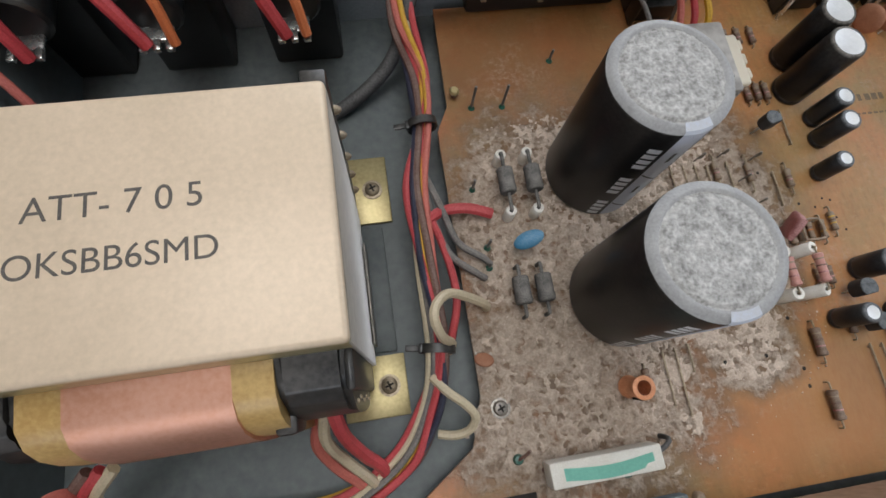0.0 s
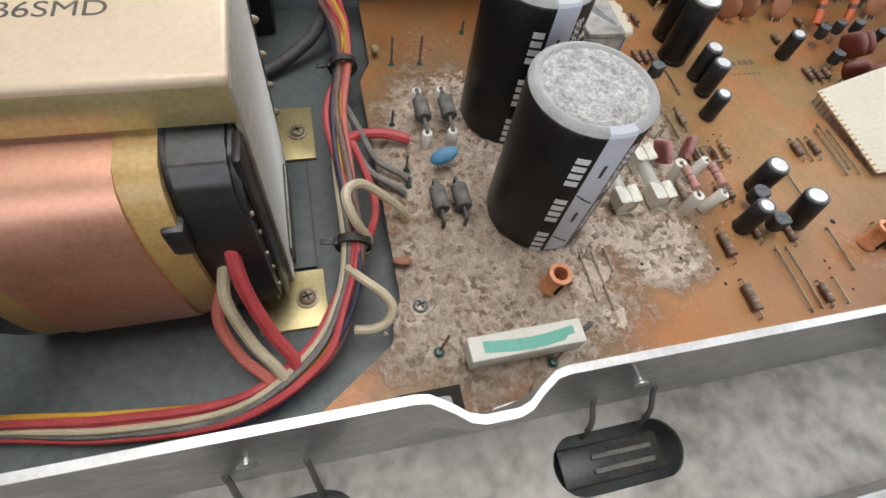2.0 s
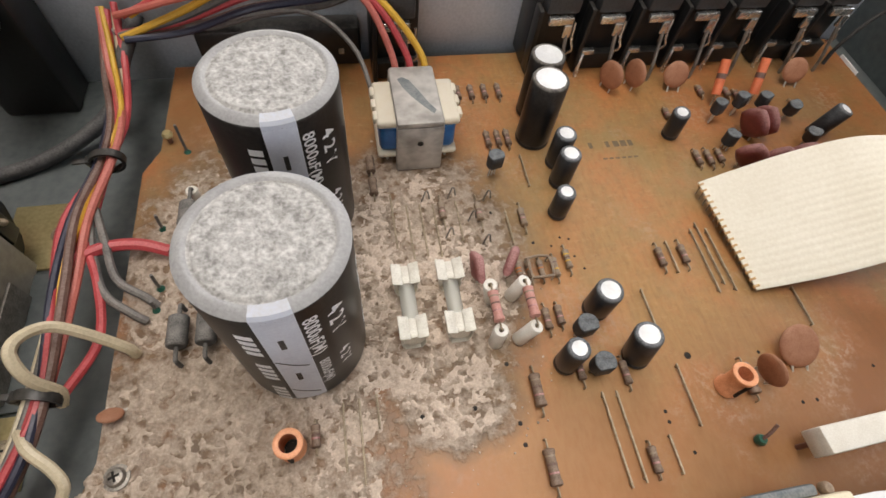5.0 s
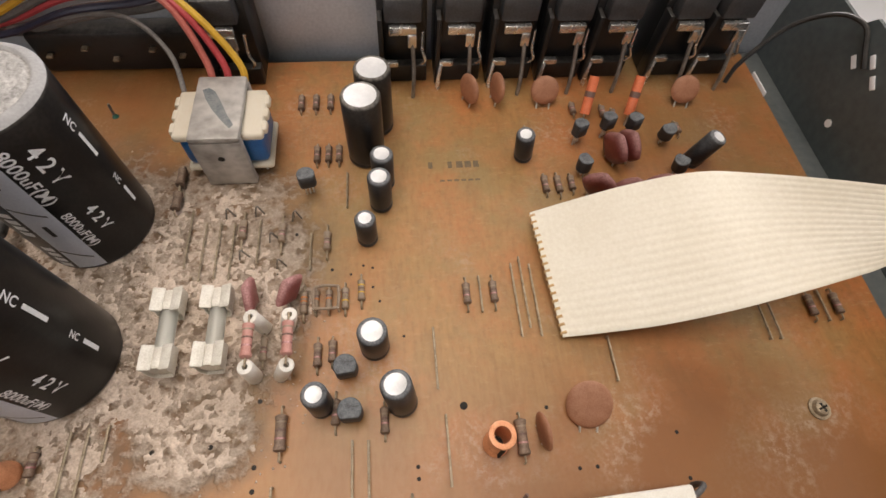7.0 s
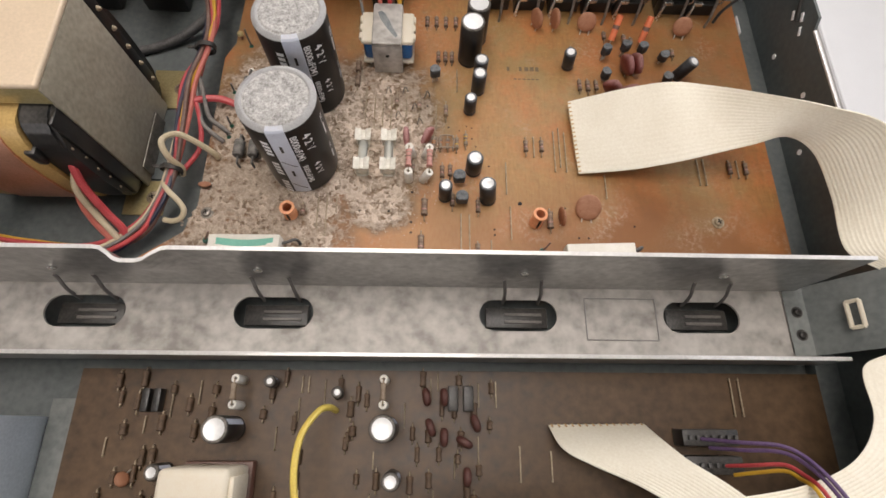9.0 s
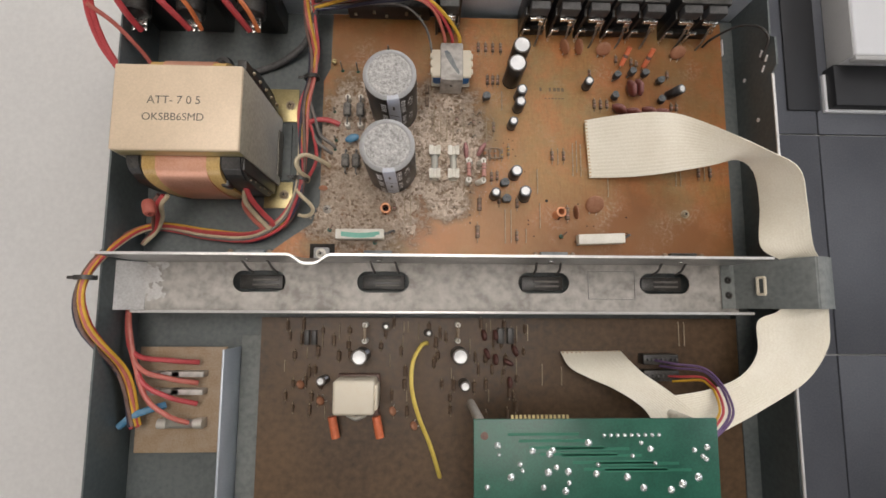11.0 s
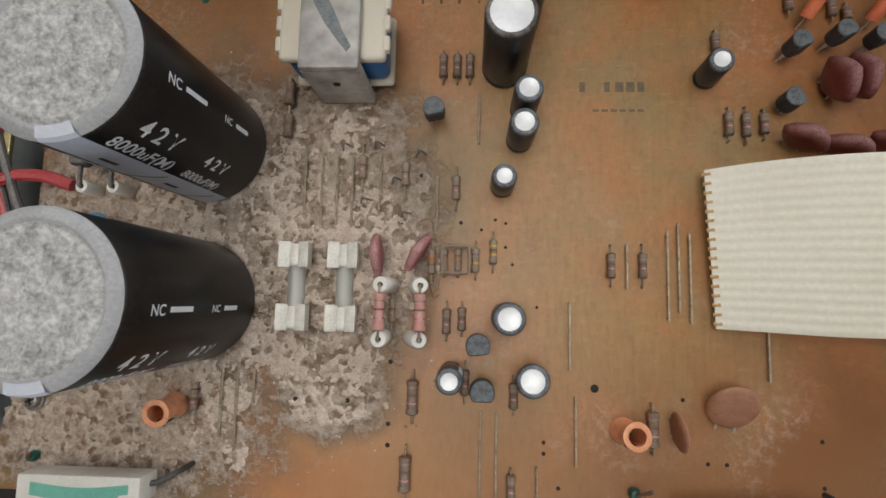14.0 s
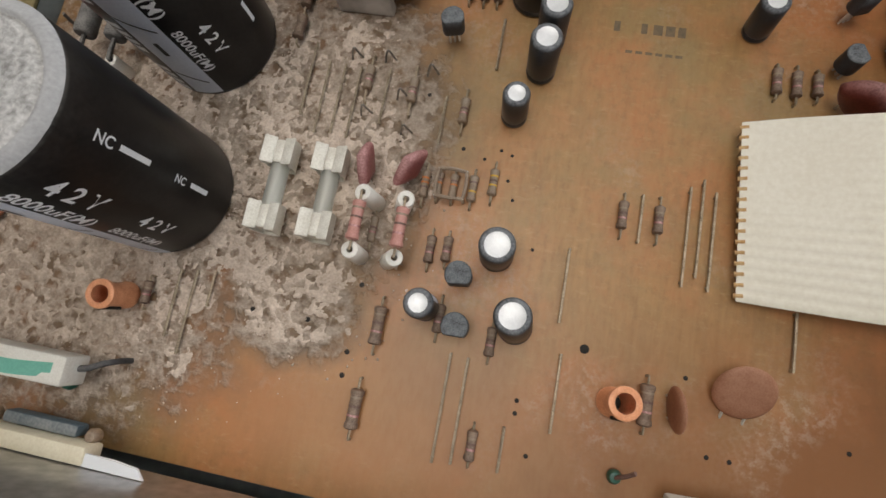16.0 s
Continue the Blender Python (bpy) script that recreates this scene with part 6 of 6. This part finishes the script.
for mat, nm, dz, k in (("w_purple", "violet", 3, 0), ("w_purple", "violet", 1, 1), ("w_red", "red", -2, 3), ("w_yellow", "yellow", -4, 4)):
    wire("front_lead", nm + " lead looping from the pin header to the green board", [(72 + 3 * k, -116 - 3.6 * k, 11), (80 + 2 * k, -117 - 3 * k, 22 + dz), (92 + k, -118 - 2.4 * k, 30 + dz), (98, -123 - 1.8 * k, 36 + dz), (100 - k, -133, 46 + dz), (95 - k, -143, 58 + dz), (82 - 2 * k, -152, 68), (64, -160, 73)], 0.8, M[mat], group="front leads")

# Green board above the front board, solder side up
green = thing("green_circuit_board", "green circuit board lying solder side up on pillars", "circuit board", (6, -190, 0))
part("panel", box(bmesh.new(), -69, 69, -40, 49, 76.4, 78, 0.4), M["green_board"], green)
rng = random.Random(5)
for sx, sy in ((-63, 43), (63, 43), (-63, -34), (63, -34)):
    part("pillar", lathe(bmesh.new(), [(0, 0), (3, 0), (3, 76.4), (0, 76.4)], 12, (sx, sy)), M["tin"], green)
part("mounting_hole", lathe(bmesh.new(), [(0, 78.02), (2.0, 78.02), (2.2, 78.0)], 14, (-63, 40)), M["w_brown"], green)
for k in range(10):
    y = 40 - 3.6 * (k % 4) - 8 * (k // 4)
    part("trace", box(bmesh.new(), -50 + 6 * k, -10 + 7 * k, y, y + 1.6, 78.0, 78.06), M["green_trace"], green)
dots = [(4 + 3.9 * k, 40, 1.3) for k in range(9)] + [(rng.uniform(-62, 64), rng.uniform(-36, 36), rng.uniform(1.2, 2.4)) for _ in range(60)]
for x, y, r in dots:
    part("solder_joint", lathe(bmesh.new(), [(r, 78.0), (r * 0.8, 78.5), (r * 0.45, 79.3), (0, 79.6)], 10, (x, y)), M["solder"], green)
for k in range(14):
    part("edge_pin", box(bmesh.new(), -48 + 2.4 * k, -46.6 + 2.4 * k, 49, 51, 76.6, 77.6), M["brass"], green)

# Supply board in the front corner
psu = tagged(part("supply_board", box(bmesh.new(), -290, -230, -180, -108, -4, -2.4, 0.3), M["tan_board"], None), "tan supply board under red wires in the front corner", "circuit board")
for x, y in ((-285, -113), (-235, -113), (-285, -175), (-235, -175)):
    part("spacer", lathe(bmesh.new(), [(0, -9.9), (3, -9.9), (3, -4), (0, -4)], 12, (x, y)), M["steel"], psu)
for k in range(6):
    tagged(part("terminal_strip", box(bmesh.new(), -280 + 8 * (k % 3), -274 + 16 * (k % 3), -128 - 12 * (k // 3), -124 - 12 * (k // 3), -2.4, 6, 0.6), M["steel_dusty"], psu), "dull tinned terminal strip")
f = thing("glass_fuse", "glass fuse with tinned caps on the supply board", "fuse", (-256, -159, -2.4))
part("glass_tube", tube(bmesh.new(), [(-11, 0, 7), (11, 0, 7)], 3, 14), M["glass"], f)
for s in (-1, 1):
    part("end_cap", tube(bmesh.new(), [(s * 9, 0, 7), (s * 15, 0, 7)], 3.4, 14), M["tin"], f)
    part("clip", box(bmesh.new(), s * 12 - 3, s * 12 + 3, -3, 3, 0, 5, 0.5), M["tin"], f)
wire("sleeved_wire", "sky blue sleeve on a supply wire", [(-295, -160, 8), (-286, -153, 10), (-276, -149, 8), (-268, -147, 2)], 2.4, M["blue"])
for k, mat in enumerate(("w_red", "w_salmon", "w_red", "w_salmon")):
    wire("supply_wire", NAMES[mat] + " supply wire crossing the tan board", [(-296, -60 - 4 * k, 4), (-293 + k, -95, 10 + k), (-284 + 2 * k, -112 - 8 * k, 14), (-262, -116 - 12 * k, 12), (-246, -118 - 14 * k, 4)], 1.7, M[mat], group="supply wires")

# Things on the floor beyond the table
cab = thing("white_box", "low white box lying on the dark floor", "box", (1360, 800, FLOOR))
part("body", box(bmesh.new(), -318, 600, -214, 1120, 0.2, 94, 6, 3), M["white"], cab)
part("grey_side", box(bmesh.new(), -321, -318.2, -212, 1118, 2, 88, 0.5), M["table"], cab, "light grey side panel")
part("lip", box(bmesh.new(), -318, 600, -226, -214.3, 70, 92, 3), M["table"], cab, "light grey lip")
part("base", box(bmesh.new(), -335, 600, -330, -214.5, 0.2, 40, 3), M["recess"], cab, "black recessed base")
part("base_edge", box(bmesh.new(), -343, 600, -338, -330.3, 0.2, 12, 1), M["white"], cab, "white edging strip")
part("base_edge", box(bmesh.new(), -343, -335.3, -330, -230, 0.2, 12, 1), M["white"], cab, "white edging strip")
# added black slab: paints the shadowed gap of floor beside the white box
tagged(part("dark_gap_slab", box(bmesh.new(), 915, 1008, 468, 862, FLOOR + 0.2, FLOOR + 7, 2), M["recess"]), "black slab standing in for the dark shadowed gap on the floor", "mat")
stone = tagged(part("stone_slab", box(bmesh.new(), 880, 1200, 866, 1250, FLOOR + 0.2, FLOOR + 30, 4), M["stone"]), "beige-brown veined stone slab on the floor", "slab")
for p in (((910, 1100), (980, 960), (1000, 880)), ((1090, 1080), (1010, 950), (1000, 880))):
    part("vein", tube(bmesh.new(), [(x, y, FLOOR + 28.5) for x, y in p], 3.5, 6), M["white"], stone, "white vein")

# Floor tiles
tile_bm = box(bmesh.new(), -298, 298, -298, 298, -8, 0, 2)
first = part("floor_tile", tile_bm, M["tile"], bpy.data.objects["floor"], at=pose(-1.7, -1.7, FLOOR * MM))
for i in range(7):
    for j in range(7):
        if i or j:
            o = new("floor_tile", first.data)
            o.parent = bpy.data.objects["floor"]
            o.matrix_basis = pose(-1.7 + 0.6 * i, -1.7 + 0.6 * j, FLOOR * MM)

# Loose dust on the main board
def dust_flecks(count, centre, spread, seed, size):
    """Small fluffy lumps, thick round the centre and thinning outwards."""
    g = np.random.default_rng(seed)
    octa = np.array([(1, 0, 0), (-1, 0, 0), (0, 1, 0), (0, -1, 0), (0, 0, 1), (0, 0, -0.4)], float)
    tris = [(0, 2, 4), (2, 1, 4), (1, 3, 4), (3, 0, 4), (2, 0, 5), (1, 2, 5), (3, 1, 5), (0, 3, 5)]
    verts, faces = [], []
    for _ in range(count):
        a, d = g.uniform(0, 2 * math.pi), g.uniform(0, 1) ** 0.6
        x, y = centre[0] + math.cos(a) * d * spread[0], centre[1] + math.sin(a) * d * spread[1]
        if not (-166 < x < 138 and -44 < y < 140):
            continue
        n1 = noise.noise(Vector((x * 0.16, y * 0.16, 5)))
        if n1 < -0.05:
            continue
        s = g.uniform(*size)
        q = octa * g.uniform(0.5, 1.3, (6, 3)) * (s, s, s * 0.7)
        c, sn = math.cos(a * 7), math.sin(a * 7)
        base = len(verts)
        verts += [((x + c * p[0] - sn * p[1]) * MM, (y + sn * p[0] + c * p[1]) * MM, (0.25 * s + p[2]) * MM) for p in q]
        faces += [tuple(base + i for i in f) for f in tris]
    me = bpy.data.meshes.new("dust")
    me.from_pydata(verts, [], faces)
    me.materials.append(M["dust"])
    me.shade_smooth()
    return me


def value_noise(x, y, seed):
    """Smooth noise from 0 to 1 on arrays, one cell a unit."""
    table = np.random.default_rng(seed).random((257, 257))
    i, j = np.floor(x).astype(int), np.floor(y).astype(int)
    u, v = x - i, y - j
    u, v = u * u * (3 - 2 * u), v * v * (3 - 2 * v)
    a, b, c, d = (table[(i + p) % 257, (j + q) % 257] for p, q in ((0, 0), (1, 0), (0, 1), (1, 1)))
    return (a * (1 - u) + b * u) * (1 - v) + (c * (1 - u) + d * u) * v


def layered(x, y, seed, octaves=4):
    return sum(value_noise(x * 2.0**k, y * 2.0**k, seed + k) * 0.5**k for k in range(octaves)) / sum(0.5**k for k in range(octaves))


def cell_distance(x, y, seed):
    """Distance to the nearest of points jittered one to a unit cell."""
    g = np.random.default_rng(seed).random((257, 257, 2))
    i, j = np.floor(x).astype(int), np.floor(y).astype(int)
    best = np.full(x.shape, 9.0)
    for p in (-1, 0, 1):
        for q in (-1, 0, 1):
            c = g[(i + p) % 257, (j + q) % 257]
            best = np.minimum(best, np.hypot(i + p + c[..., 0] - x, j + q + c[..., 1] - y))
    return best


def ease(v, a, b):
    t = np.clip((v - a) / (b - a), 0, 1)
    return t * t * (3 - 2 * t)


def dust_mat():
    """A pitted felt: a honeycomb of ridges round dark pits to the front, torn flakes towards the fuses."""
    xs, ys = np.arange(-190, -34, 0.42), np.arange(-46, 104, 0.42)
    x, y = np.meshgrid(xs, ys, indexing="ij")
    reach = np.min([np.hypot((x - px) / rx, (y - py) / ry) for (px, py), (rx, ry) in DUST_PATCHES], axis=0)
    reach = reach + 1.0 * (layered(x / 11, y / 11, 3, 6) - 0.5)
    zone = ease(reach, 1.08, 0.66)
    wx, wy = x + 2.2 * layered(x / 3, y / 3, 40, 3), y + 2.2 * layered(x / 3, y / 3, 50, 3)
    pits = ease(cell_distance(wx / 2.9, wy / 2.9, 9), 0.26, 0.66)
    lumps = layered(x / 1.3, y / 1.3, 20, 3)
    comb = pits * 1.05 + 1.3 * (lumps - 0.5) + 1.2 * (layered(x / 9, y / 9, 110, 4) - 0.5) - 0.15
    folds = 1 - np.abs(2 * layered(wx / 4.2, wy / 4.2, 70, 4) - 1) * 2.6
    flakes = 0.50 * folds + 1.9 * (lumps - 0.5) + 1.5 * (layered(x / 9, y / 9, 90, 4) - 0.5) + 0.12
    torn = ease(x + 0.35 * y + 16 * (layered(x / 18, y / 18, 60, 3) - 0.5), -128, -96)
    cover = comb * (1 - torn) + flakes * torn
    z = -0.36 + zone * (0.10 + 0.85 * np.clip(cover, -0.5, 1.2)) + 0.50 * (layered(x / 0.9, y / 0.9, 31, 2) - 0.5) * zone
    inside = (x > -166.5 - np.clip(-4 - y, 0, 30) * 0.9)
    z = np.where(inside, z, -0.5)
    nx, ny = x.shape
    keep = (np.maximum.reduce([z[:-1, :-1], z[1:, :-1], z[:-1, 1:], z[1:, 1:]]) > 0.0) & inside[:-1, :-1]
    idx = np.arange(nx * ny).reshape(nx, ny)
    quads = np.stack([idx[:-1, :-1], idx[1:, :-1], idx[1:, 1:], idx[:-1, 1:]], -1)[keep]
    used, flat = np.unique(quads, return_inverse=True)
    verts = np.stack([x.ravel(), y.ravel(), z.ravel()], -1)[used] * MM
    me = bpy.data.meshes.new("dust_mat")
    me.from_pydata(verts.tolist(), [], flat.reshape(-1, 4).tolist())
    me.materials.append(M["dust"])
    me.materials.append(M["dust_brown"])
    pale = (torn + 0.9 * (layered(x / 4, y / 4, 130, 4) - 0.5) > 0.45)[:-1, :-1][keep]
    me.polygons.foreach_set("material_index", np.where(pale, 0, 1).astype(np.int32))
    me.shade_smooth()
    return me


tagged(new("dust_mat", dust_mat()), "pitted grey-brown felt of dust on the circuit board", "dust", "", "stuff")
tagged(new("dust_fluff", dust_flecks(900, (-100, 22), (62, 60), 11, (0.15, 0.45))), "grey-brown dust fluff matted on the circuit board", "dust", "", "stuff")
